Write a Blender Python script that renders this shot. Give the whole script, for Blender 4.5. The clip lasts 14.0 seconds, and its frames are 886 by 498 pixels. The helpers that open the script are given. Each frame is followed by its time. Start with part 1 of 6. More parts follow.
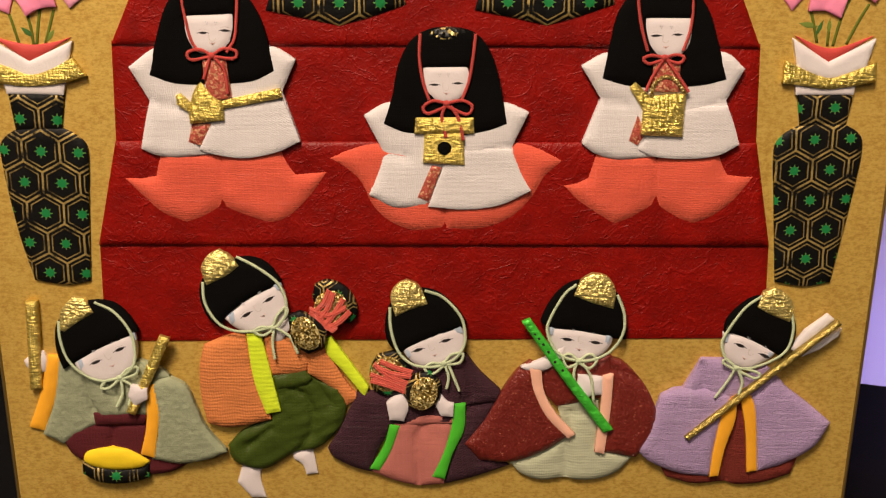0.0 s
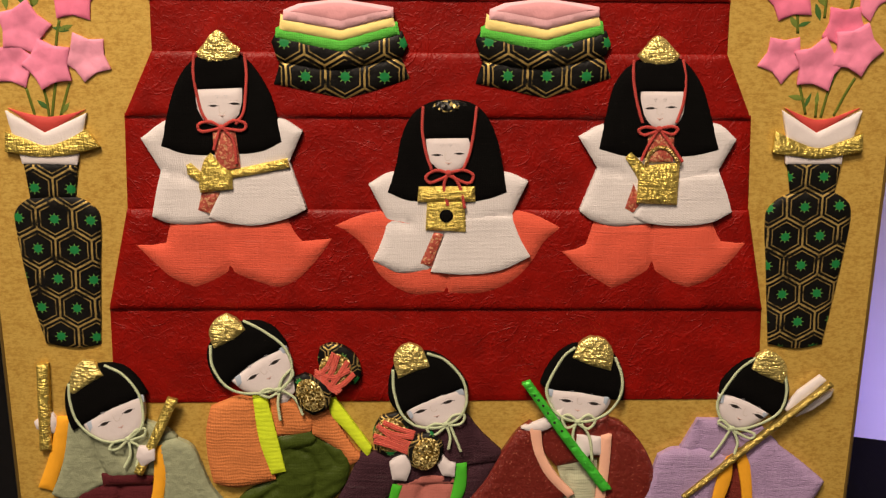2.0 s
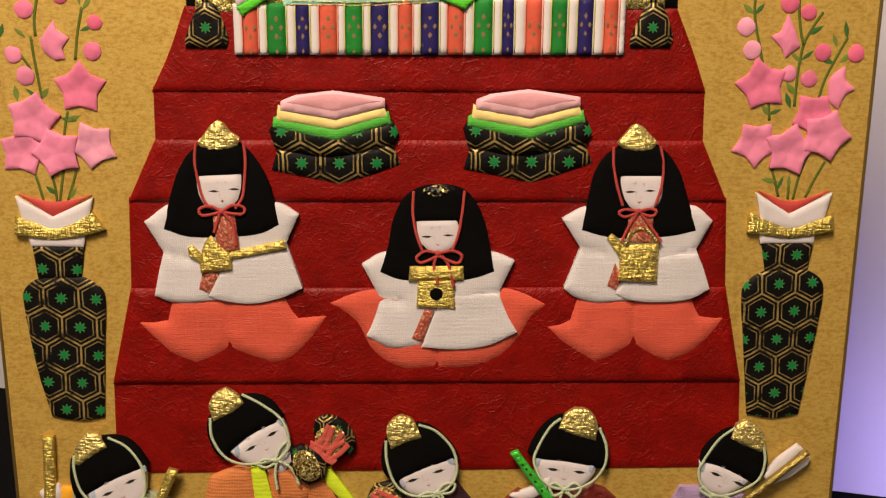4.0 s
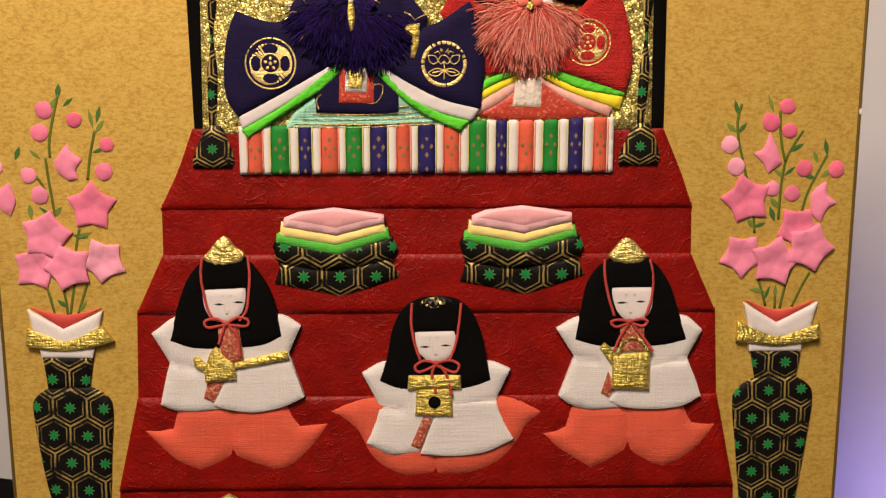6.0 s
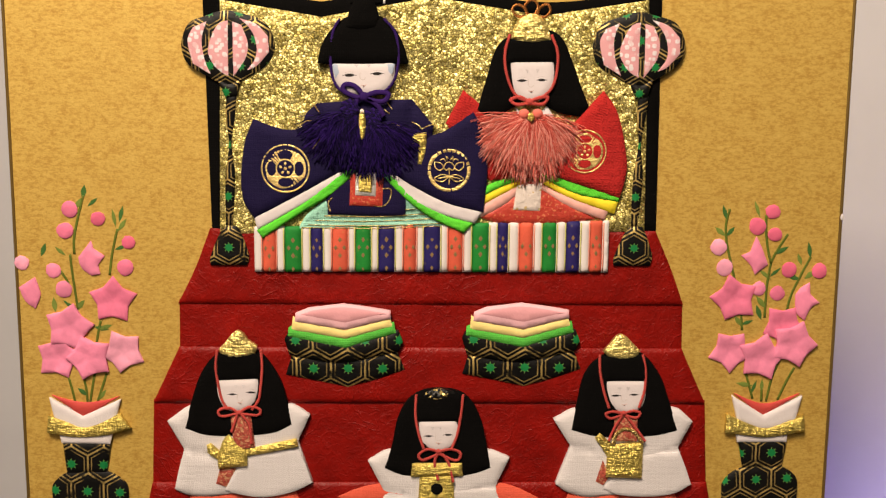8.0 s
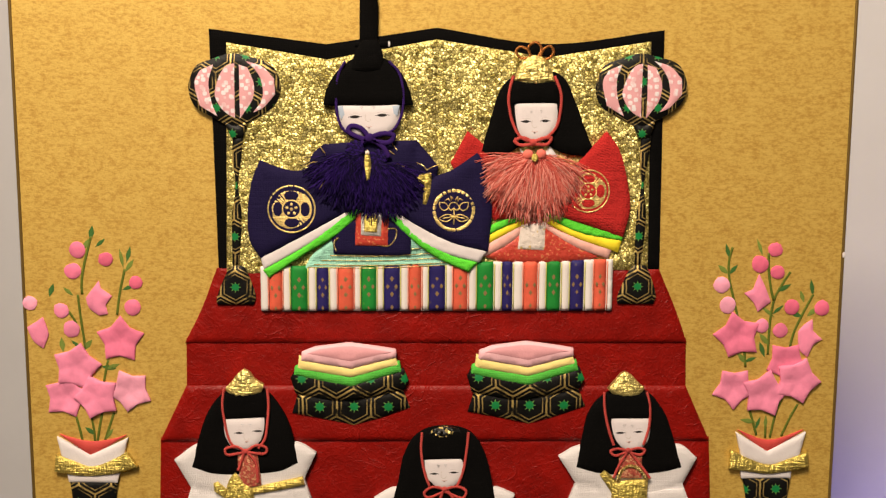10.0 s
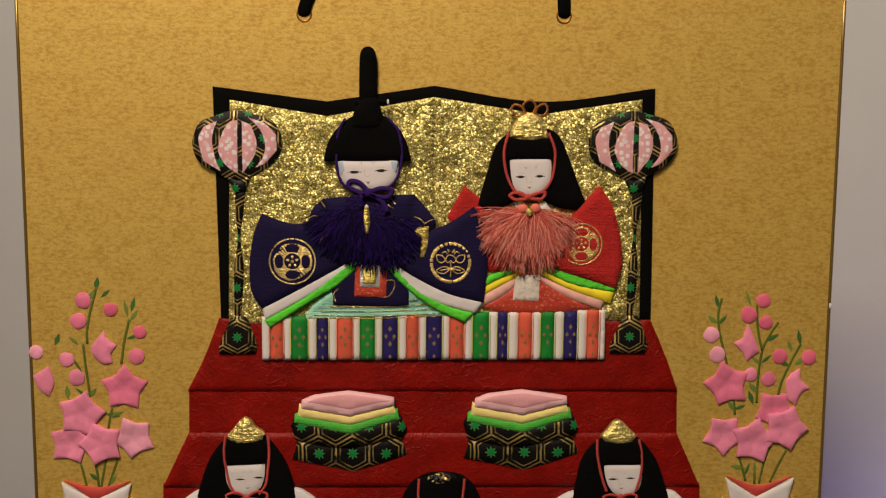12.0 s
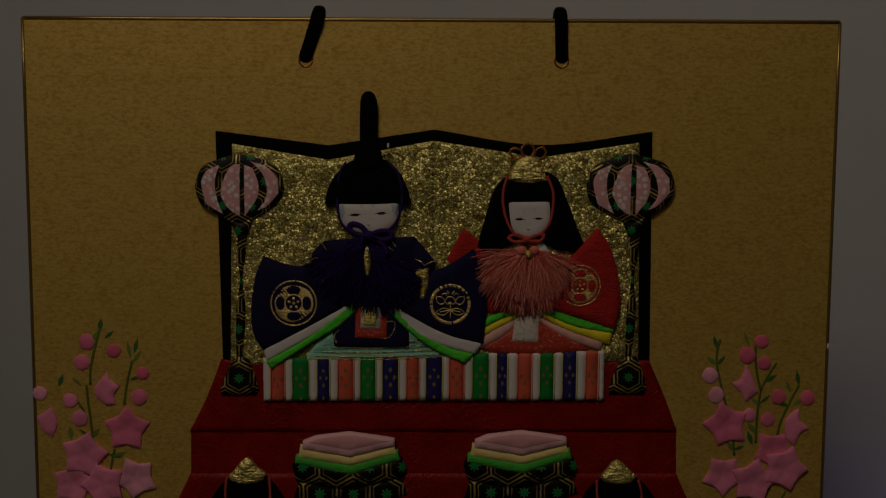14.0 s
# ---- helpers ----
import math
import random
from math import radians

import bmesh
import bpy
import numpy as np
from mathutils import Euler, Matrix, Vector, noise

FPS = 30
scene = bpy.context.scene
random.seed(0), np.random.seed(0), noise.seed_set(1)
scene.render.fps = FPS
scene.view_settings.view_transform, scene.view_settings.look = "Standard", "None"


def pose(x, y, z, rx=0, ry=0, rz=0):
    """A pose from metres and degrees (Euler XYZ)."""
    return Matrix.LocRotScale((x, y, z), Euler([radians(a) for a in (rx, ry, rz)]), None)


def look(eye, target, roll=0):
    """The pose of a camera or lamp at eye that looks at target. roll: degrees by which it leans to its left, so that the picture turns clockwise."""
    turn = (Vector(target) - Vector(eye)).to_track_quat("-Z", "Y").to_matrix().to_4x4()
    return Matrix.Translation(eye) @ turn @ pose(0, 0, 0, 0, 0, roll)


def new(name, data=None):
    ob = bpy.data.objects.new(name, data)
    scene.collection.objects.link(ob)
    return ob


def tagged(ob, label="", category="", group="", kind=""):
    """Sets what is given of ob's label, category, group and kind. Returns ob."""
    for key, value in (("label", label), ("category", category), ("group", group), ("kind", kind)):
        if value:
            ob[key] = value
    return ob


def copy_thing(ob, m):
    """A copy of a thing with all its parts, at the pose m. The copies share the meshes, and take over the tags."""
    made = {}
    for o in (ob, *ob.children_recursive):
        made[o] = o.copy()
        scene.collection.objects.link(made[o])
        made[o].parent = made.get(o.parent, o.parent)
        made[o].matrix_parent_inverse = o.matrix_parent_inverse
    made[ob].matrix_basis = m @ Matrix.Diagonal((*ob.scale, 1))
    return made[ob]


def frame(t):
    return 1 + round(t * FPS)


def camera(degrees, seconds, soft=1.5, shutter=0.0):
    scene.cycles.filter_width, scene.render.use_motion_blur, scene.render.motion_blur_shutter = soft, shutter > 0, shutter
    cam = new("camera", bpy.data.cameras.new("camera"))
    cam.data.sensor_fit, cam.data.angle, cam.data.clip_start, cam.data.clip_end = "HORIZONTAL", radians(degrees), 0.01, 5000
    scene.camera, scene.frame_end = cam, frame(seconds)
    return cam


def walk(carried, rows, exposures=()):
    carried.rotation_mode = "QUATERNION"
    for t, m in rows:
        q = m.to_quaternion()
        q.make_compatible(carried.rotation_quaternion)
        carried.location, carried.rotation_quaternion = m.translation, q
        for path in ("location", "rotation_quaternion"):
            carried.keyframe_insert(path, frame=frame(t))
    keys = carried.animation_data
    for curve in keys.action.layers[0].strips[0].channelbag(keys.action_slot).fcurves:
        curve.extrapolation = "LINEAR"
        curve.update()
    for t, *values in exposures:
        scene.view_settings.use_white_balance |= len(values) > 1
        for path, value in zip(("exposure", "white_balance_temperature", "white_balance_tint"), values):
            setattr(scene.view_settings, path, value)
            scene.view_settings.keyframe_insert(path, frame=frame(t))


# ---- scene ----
cam = camera(45.0, 14.0, soft=1.3)
Z0 = 0.95  # height of the outlines' zero line over the floor; the board's lower edge is 20 mm below it
ROWS = [
    (0, -0.0001, -0.2749, 0.1828, -0.56, -18.42, 0.48),
    (0.5, -0.0026, -0.2764, 0.1822, -1.08, -17.35, 0.71),
    (1, -0.0015, -0.2774, 0.1837, -0.99, -16.92, 0.74),
    (1.5, -0.0024, -0.2787, 0.1871, -1.07, -16.55, 0.55),
    (2, -0.0022, -0.2807, 0.1912, -0.84, -16.19, 0.50),
    (2.2, -0.0015, -0.2820, 0.1922, -0.87, -15.81, 0.55),
    (4.3, 0.0000, -0.2919, 0.2085, -0.84, -13.64, 0.22),
    (4.5, -0.0006, -0.2932, 0.2099, -0.68, -12.92, 0.12),
    (5, 0.0022, -0.2948, 0.2157, -0.79, -12.22, 0.10),
    (5.5, 0.0027, -0.2957, 0.2176, -0.29, -11.62, -0.18),
    (6, 0.0023, -0.2974, 0.2201, -0.56, -10.67, -0.08),
    (6.5, 0.0024, -0.2993, 0.2243, -0.70, -10.28, 0.06),
    (7, 0.0023, -0.3035, 0.2299, -0.53, -9.64, 0.15),
    (7.5, 0.0013, -0.3072, 0.2352, -0.63, -9.41, 0.25),
    (8, -0.0005, -0.3105, 0.2395, -0.83, -8.64, 0.47),
    (8.5, -0.0017, -0.3098, 0.2422, -0.49, -8.85, 0.11),
    (9, -0.0021, -0.3104, 0.2430, -0.66, -8.30, 0.06),
    (9.2, -0.0021, -0.3108, 0.2435, -0.76, -8.04, 0.20),
    (11.5, -0.0011, -0.3161, 0.2563, -0.83, -7.70, 0.31),
    (12, -0.0026, -0.3185, 0.2587, -1.06, -7.04, 0.37),
    (12.5, -0.0028, -0.3185, 0.2596, -1.07, -6.91, 0.34),
    (13, -0.0028, -0.3197, 0.2612, -0.86, -6.23, 0.54),
    (13.5, -0.0025, -0.3211, 0.2630, -0.73, -5.62, 0.68),
    (14, -0.0003, -0.3212, 0.2632, -0.64, -5.55, 0.25),
]
walk(
    cam,
    [(t, pose(x, y, z + Z0, 90 + pitch, 0, yaw) @ pose(0, 0, 0, 0, 0, roll)) for t, x, y, z, yaw, pitch, roll in ROWS],
    [(0.0, 0.12, 6650, 12), (1.5, 0.02, 6650, 12), (4.5, -0.1, 6600, 11.5), (7.0, -0.04, 6550, 10.5), (8.0, 0.0, 6500, 10), (9.0, 0.0, 6450, 9), (11.3, 0.06, 6400, 7), (11.5, -0.2, 6400, 7), (12.0, -0.74, 6400, 6), (12.5, -1.3, 6350, 5.5), (13.0, -1.95, 6300, 4.5), (13.5, -2.63, 6300, 3.5), (14.0, -3.5, 6250, 2)],
)

# ---- light ----
world = bpy.data.worlds.new("room_dark")
world.use_nodes = True
world.node_tree.nodes["Background"].inputs[0].default_value = (1.0, 0.82, 0.6, 1)
world.node_tree.nodes["Background"].inputs[1].default_value = 0.05
scene.world = world


def area_lamp(name, eye, target, width, height, power, colour):
    data = bpy.data.lights.new(name, "AREA")
    data.shape, data.size, data.size_y, data.energy, data.color = "RECTANGLE", width, height, power, colour
    ob = new(name, data)
    ob.matrix_world = look(eye, target)
    return ob


# a warm ceiling lamp ahead of and above the board, an unseen weak lamp added further back as fill, and the violet tube
# low beside the wall
area_lamp("ceiling_lamp", (-0.18, -0.52, Z0 + 0.86), (0, 0, Z0 + 0.2), 0.25, 0.25, 13.2, (1.0, 0.83, 0.645))
area_lamp("rear_fill_lamp", (-0.5, -1.9, Z0 + 1.3), (0, 0, Z0 + 0.2), 0.9, 0.9, 11.0, (1.0, 0.845, 0.69))
area_lamp("violet_tube", (0.27, 0.055, Z0 - 0.005), (0.29, 0.2, Z0 + 0.02), 0.14, 0.02, 0.29, (0.36, 0.27, 1.0))

# ---- materials ----


class Mat:
    """A node material with a principled surface, and short ways to add noise and bump."""

    def __init__(self, name, colour, rough=0.6, metal=0.0):
        self.m = bpy.data.materials.new(name)
        self.m.use_nodes = True
        self.t = self.m.node_tree
        self.b = self.t.nodes["Principled BSDF"]
        self.b.inputs["Base Color"].default_value = (*colour, 1)
        self.b.inputs["Roughness"].default_value = rough
        self.b.inputs["Metallic"].default_value = metal
        self.b.inputs["Specular IOR Level"].default_value = 0.5 if metal else 0.18
        self.co = self.node("ShaderNodeTexCoord").outputs["Object"]

    def node(self, kind, **values):
        n = self.t.nodes.new(kind)
        for key, value in values.items():
            n.inputs[key].default_value = value
        return n

    def link(self, a, b):
        self.t.links.new(a, b)

    def math(self, op, a, b=0.0, c=0.0):
        n = self.t.nodes.new("ShaderNodeMath")
        n.operation = op
        for k, v in enumerate((a, b, c)):
            if isinstance(v, (int, float)):
                n.inputs[k].default_value = v
            else:
                self.link(v, n.inputs[k])
        return n.outputs[0]

    def stretch(self, x, y, z, turn=0.0):
        n = self.node("ShaderNodeMapping", Scale=(x, y, z), Rotation=(0, radians(turn), 0))
        self.link(self.co, n.inputs["Vector"])
        return n.outputs[0]

    def noise(self, scale, detail=4.0, rough=0.55, co=None):
        n = self.node("ShaderNodeTexNoise", Scale=scale, Detail=detail, Roughness=rough)
        self.link(co or self.co, n.inputs["Vector"])
        return n.outputs["Fac"]

    def voronoi(self, scale, co=None, feature="F1", out="Distance"):
        n = self.node("ShaderNodeTexVoronoi", Scale=scale)
        n.feature = feature
        self.link(co or self.co, n.inputs["Vector"])
        return n.outputs[out]

    def wave(self, scale, axis="X", distort=2.0, co=None, detail_scale=3.0):
        n = self.node("ShaderNodeTexWave", Scale=scale, Distortion=distort, Detail=2.0)
        n.inputs["Detail Scale"].default_value = detail_scale
        n.bands_direction = axis
        self.link(co or self.co, n.inputs["Vector"])
        return n.outputs["Fac"]

    def span(self, value, lo, hi, a=0.0, b=1.0):
        n = self.node("ShaderNodeMapRange")
        self.link(value, n.inputs["Value"])
        for key, v in zip(("From Min", "From Max", "To Min", "To Max"), (lo, hi, a, b)):
            n.inputs[key].default_value = v
        return n.outputs[0]

    def mix(self, fac, a, b):
        n = self.t.nodes.new("ShaderNodeMix")
        n.data_type = "RGBA"
        if isinstance(fac, float):
            n.inputs[0].default_value = fac
        else:
            self.link(fac, n.inputs[0])
        for k, v in ((6, a), (7, b)):
            if isinstance(v, tuple):
                n.inputs[k].default_value = (*v, 1)
            else:
                self.link(v, n.inputs[k])
        return n.outputs[2]

    def facets(self, scale, tilt):
        """Height of small flat flakes, each tipped its own way, and a random colour for each."""
        n = self.node("ShaderNodeTexVoronoi", Scale=scale)
        self.link(self.co, n.inputs["Vector"])
        off = self.t.nodes.new("ShaderNodeVectorMath")
        off.operation = "SUBTRACT"
        self.link(self.co, off.inputs[0])
        self.link(n.outputs["Position"], off.inputs[1])
        way = self.t.nodes.new("ShaderNodeVectorMath")
        way.operation = "SUBTRACT"
        self.link(n.outputs["Color"], way.inputs[0])
        way.inputs[1].default_value = (0.5, 0.5, 0.5)
        dot = self.t.nodes.new("ShaderNodeVectorMath")
        dot.operation = "DOT_PRODUCT"
        self.link(off.outputs[0], dot.inputs[0])
        self.link(way.outputs[0], dot.inputs[1])
        sep = self.node("ShaderNodeSeparateColor")
        self.link(n.outputs["Color"], sep.inputs[0])
        return self.math("MULTIPLY", dot.outputs["Value"], tilt), sep.outputs[0]

    def colour(self, out):
        self.link(out, self.b.inputs["Base Color"])
        return self

    def rough(self, out):
        self.link(out, self.b.inputs["Roughness"])
        return self

    def bump(self, *heights, strength=0.5, far=0.0003):
        total = heights[0]
        for h in heights[1:]:
            total = self.math("ADD", total, h)
        n = self.node("ShaderNodeBump", Strength=strength, Distance=far)
        self.link(total, n.inputs["Height"])
        self.link(n.outputs[0], self.b.inputs["Normal"])
        return self


def shade(c, k):
    return tuple(min(1.0, v * k) for v in c)


def cloth(name, colour, weave=420.0, turn=0.0, relief=0.5, rough=0.85, crepe=0.0, spread=0.18, threads=0.0):
    """Woven cloth: crossed crimped threads, slubs and uneven dye; crepe adds puckers."""
    m = Mat(name, colour, rough)
    co = m.stretch(1, 1, 1, turn)
    warp, weft = m.wave(weave * 0.72, "X", 5.0, co, 1.2), m.wave(weave * 0.6, "Z", 5.0, co, 1.2)
    slub = m.noise(110, 4, 0.7, m.stretch(0.8, 1, 13, turn))
    slub2 = m.noise(110, 4, 0.7, m.stretch(13, 1, 0.8, turn))
    dye = m.noise(70, 5, 0.6)
    fac = m.math("ADD", m.math("MULTIPLY", dye, 0.6), m.math("MULTIPLY", m.math("ADD", slub, slub2), 0.2))
    dyed = m.mix(m.span(fac, 0.3, 0.7), shade(colour, 1 - spread), shade(colour, 1 + spread))
    if threads:
        pale = m.math("MAXIMUM", m.span(slub, 0.58, 0.7), m.math("MULTIPLY", m.span(slub2, 0.6, 0.72), 0.7))
        dyed = m.mix(m.math("MULTIPLY", pale, threads), dyed, tuple(0.72 * v + 0.2 for v in colour))
    m.colour(dyed)
    fine, patch = m.noise(1500, 2, 0.5), m.span(m.noise(95, 2), 0.35, 0.65, 0.25, 1.0)
    heights = [m.math("MULTIPLY", m.math("MULTIPLY", warp, 0.24), patch), m.math("MULTIPLY", weft, 0.12), m.math("MULTIPLY", slub, 1.2), slub2, m.math("MULTIPLY", fine, 0.6)]
    if crepe:
        heights.append(m.math("MULTIPLY", m.noise(430, 3, 0.6), 2.2 * crepe))
    return m.bump(*heights, strength=relief, far=0.00034).m


def ribbed(name, colour, pitch=1.2, relief=0.6, cross=0.7, turn=0.0):
    """Crinkled cloth with ribs along x every pitch mm, crossed by finer, broken ones."""
    m = Mat(name, colour, 0.8)
    co = m.stretch(1, 1, 1, turn)
    per_metre = 0.314 / (pitch / 1000)
    rib = m.wave(per_metre, "Z", 6.0, co, 0.5)
    weft = m.wave(per_metre * 1.4, "X", 6.0, co, 0.5)
    broken = m.span(m.noise(160, 3, 0.6, m.stretch(1, 1, 3, turn)), 0.3, 0.65, 0.2, 1.0)
    slub = m.noise(90, 3, 0.6, m.stretch(1.6, 1, 9, turn))
    fac = m.math("ADD", m.math("MULTIPLY", slub, 0.6), m.math("MULTIPLY", m.noise(150, 5, 0.65), 0.4))
    m.colour(m.mix(m.span(fac, 0.36, 0.64), shade(colour, 0.86), shade(colour, 1.12)))
    return m.bump(m.math("MULTIPLY", rib, broken), m.math("MULTIPLY", m.math("MULTIPLY", weft, cross), broken), slub, m.math("MULTIPLY", m.noise(900, 3, 0.6), 0.6), strength=relief, far=0.0003).m


def paper(name, colour, crinkle=0.5, rough=0.55, spread=0.1, scale=110.0):
    """Japanese paper with long fibres and creases."""
    m = Mat(name, colour, rough)
    fibre = m.noise(scale, 6, 0.62)
    n = m.node("ShaderNodeTexNoise", Scale=scale * 0.9, Detail=3.0, Distortion=0.8)
    m.link(m.co, n.inputs["Vector"])
    crease = m.math("ABSOLUTE", m.math("SUBTRACT", n.outputs["Fac"], 0.5))
    crease = m.span(crease, 0.0, 0.03, 1.0, 0.0)
    n2 = m.node("ShaderNodeTexNoise", Scale=scale * 2.6, Detail=2.0, Distortion=1.0)
    m.link(m.co, n2.inputs["Vector"])
    crease2 = m.span(m.math("ABSOLUTE", m.math("SUBTRACT", n2.outputs["Fac"], 0.5)), 0.0, 0.05, 1.0, 0.0)
    patch = m.span(m.noise(scale * 0.4, 2), 0.36, 0.56)
    crease = m.math("MULTIPLY", m.math("ADD", crease, m.math("MULTIPLY", crease2, 0.6)), patch)
    n3 = m.node("ShaderNodeTexNoise", Scale=scale * 4.2, Detail=3.0, Distortion=0.6)
    m.link(m.co, n3.inputs["Vector"])
    fine = m.math("MULTIPLY", m.span(m.math("ABSOLUTE", m.math("SUBTRACT", n3.outputs["Fac"], 0.5)), 0.0, 0.09, 1.0, 0.0), 0.14)
    m.colour(m.mix(m.span(m.math("ADD", fibre, m.math("MULTIPLY", crease, 0.08)), 0.3, 0.75), shade(colour, 1 - spread), shade(colour, 1 + spread)))
    return m.bump(fibre, fine, m.math("MULTIPLY", crease, 0.27), strength=crinkle, far=0.00045).m


def smooth_cloth(name, colour, rough=0.7, spread=0.06):
    m = Mat(name, colour, rough)
    m.colour(m.mix(m.span(m.noise(120, 4), 0.3, 0.7), shade(colour, 1 - spread), shade(colour, 1 + spread)))
    return m.bump(m.noise(900, 3), m.noise(180, 2), strength=0.25, far=0.0003).m


def gold_foil(name, scale=640.0, colour=(0.66, 0.51, 0.125), relief=1.1, rough=0.38, turn=0.0, metal=0.8):
    """Gold metallic crepe cloth: fine wrinkles along and across over the gathers of the mesh."""
    m = Mat(name, colour, rough, metal)
    rows = m.noise(scale * 1.3, 3, 0.6, m.stretch(0.45, 1, 2.2, turn))
    cols = m.noise(scale, 2, 0.5, m.stretch(2.0, 1, 0.5, turn))
    m.colour(m.mix(m.span(m.noise(220, 4), 0.3, 0.7), shade(colour, 0.85), shade(colour, 1.15)))
    return m.bump(rows, m.math("MULTIPLY", cols, 0.7), strength=relief, far=0.0006).m


def hex_cloth(name, centre, pitch=9.9, turn=0.0):
    """Black satin printed with double gold hexagons and a green star in each; centre: a star's place in mm, pitch: mm between stars."""
    m = Mat(name, (0.006, 0.006, 0.006), 0.5)
    co = m.node("ShaderNodeMapping", Scale=(1000, 1000, 1000))
    m.link(m.co, co.inputs["Vector"])
    sep = m.node("ShaderNodeSeparateXYZ")
    m.link(co.outputs[0], sep.inputs[0])
    wob = m.math("MULTIPLY", m.math("SUBTRACT", m.noise(160, 2), 0.5), 0.7)
    x0 = m.math("ADD", m.math("SUBTRACT", sep.outputs[0], centre[0]), wob)
    z0 = m.math("SUBTRACT", sep.outputs[2], centre[1] + Z0 * 1000)
    c, s = math.cos(radians(turn)), math.sin(radians(turn))
    x = m.math("ADD", m.math("MULTIPLY", x0, c), m.math("MULTIPLY", z0, s))
    z = m.math("SUBTRACT", m.math("MULTIPLY", z0, c), m.math("MULTIPLY", x0, s))
    high = pitch * math.sqrt(3)

    def cell(dx, dz):
        fx = m.math("SUBTRACT", m.math("FLOORED_MODULO", m.math("ADD", x, dx + pitch / 2), pitch), pitch / 2)
        fz = m.math("SUBTRACT", m.math("FLOORED_MODULO", m.math("ADD", z, dz + high / 2), high), high / 2)
        ax, az = m.math("ABSOLUTE", fx), m.math("ABSOLUTE", fz)
        dist = m.math("MAXIMUM", ax, m.math("ADD", m.math("MULTIPLY", ax, 0.5), m.math("MULTIPLY", az, 0.8660254)))
        return fx, fz, dist

    fx1, fz1, d1 = cell(0, 0)
    fx2, fz2, d2 = cell(pitch / 2, high / 2)
    first = m.math("LESS_THAN", d1, d2)
    d = m.math("MINIMUM", d1, d2)
    fx = m.math("ADD", m.math("MULTIPLY", fx1, first), m.math("MULTIPLY", fx2, m.math("SUBTRACT", 1.0, first)))
    fz = m.math("ADD", m.math("MULTIPLY", fz1, first), m.math("MULTIPLY", fz2, m.math("SUBTRACT", 1.0, first)))
    outer = m.math("GREATER_THAN", d, pitch * 0.472)
    inner = m.math("LESS_THAN", m.math("ABSOLUTE", m.math("SUBTRACT", d, pitch * 0.385)), pitch * 0.017)
    # random patches dim the gold lines: their uneven glint, put into the colour
    glint_patches = m.span(m.noise(190, 4, 0.65), 0.36, 0.56)
    lines = m.math("MULTIPLY", m.math("MAXIMUM", outer, m.math("MULTIPLY", inner, 0.55)), glint_patches)
    r = m.math("SQRT", m.math("ADD", m.math("MULTIPLY", fx, fx), m.math("MULTIPLY", fz, fz)))
    ang = m.math("ARCTAN2", fz, fx)
    spike = m.math("ABSOLUTE", m.math("COSINE", m.math("MULTIPLY", ang, 4.0)))
    edge = m.math("ADD", pitch * 0.09, m.math("MULTIPLY", m.math("POWER", spike, 5.0), pitch * 0.095))
    star = m.math("LESS_THAN", r, edge)
    heart = m.math("LESS_THAN", r, pitch * 0.12)
    base = m.mix(m.span(m.noise(90, 4), 0.3, 0.7), (0.0025, 0.0024, 0.0022), (0.006, 0.0055, 0.005))
    gold = m.mix(lines, base, (0.60, 0.42, 0.14))
    rays = m.mix(star, gold, (0.10, 0.22, 0.05))
    m.colour(m.mix(heart, rays, (0.010, 0.175, 0.045)))
    m.link(m.math("MULTIPLY", lines, 0.75), m.b.inputs["Metallic"])
    return m.bump(m.noise(900, 3), m.math("MULTIPLY", lines, 0.4), m.math("MULTIPLY", m.noise(140, 3), 1.5), strength=0.35, far=0.0004).m


def board_gold():
    """Dull gold paper with a mottled grain of short fibres lying sideways."""
    m = Mat("gold_paper", (0.5, 0.3, 0.08), 0.5, 0.4)
    flakes = m.noise(900.0, 4, 0.65, m.stretch(0.6, 1, 1.2))
    grain = m.noise(1900, 3, 0.6, m.stretch(0.7, 1, 1.15))
    cloud = m.noise(210, 5, 0.7, m.stretch(0.8, 1, 1.1))
    patch = m.span(m.noise(120, 3, 0.6), 0.3, 0.7, 0.5, 1.0)
    fac = m.math("ADD", m.math("MULTIPLY", m.math("MULTIPLY", m.math("SUBTRACT", flakes, 0.5), patch), 0.75), m.math("ADD", m.math("MULTIPLY", cloud, 0.3), m.math("MULTIPLY", grain, 0.25)))
    m.colour(m.mix(m.span(fac, 0.12, 0.28), (0.47, 0.252, 0.044), m.mix(m.span(fac, 0.24, 0.42), (0.62, 0.385, 0.080), (0.73, 0.50, 0.125))))
    return m.bump(flakes, grain, strength=0.17, far=0.0003).m


def screen_gold():
    """Crackled gold leaf cloth of the folding screen: tiny domed flakes with dark seams over soft wrinkles."""
    m = Mat("crackled_gold", (0.6, 0.42, 0.12), 0.43, 0.6)
    tip, random_one = m.facets(1250.0, 0.5)
    seam = m.voronoi(1250.0, None, "DISTANCE_TO_EDGE")
    edge = m.span(seam, 0.015, 0.12)
    m.colour(m.mix(edge, (0.12, 0.08, 0.011), m.mix(random_one, (0.50, 0.39, 0.085), (0.98, 0.84, 0.32))))
    wrinkle = m.math("MULTIPLY", m.noise(75, 5, 0.6), 0.0036)
    dome = m.math("MULTIPLY", m.span(seam, 0.0, 0.3), 0.00008)
    return m.bump(tip, wrinkle, dome, strength=1.0, far=1.0).m


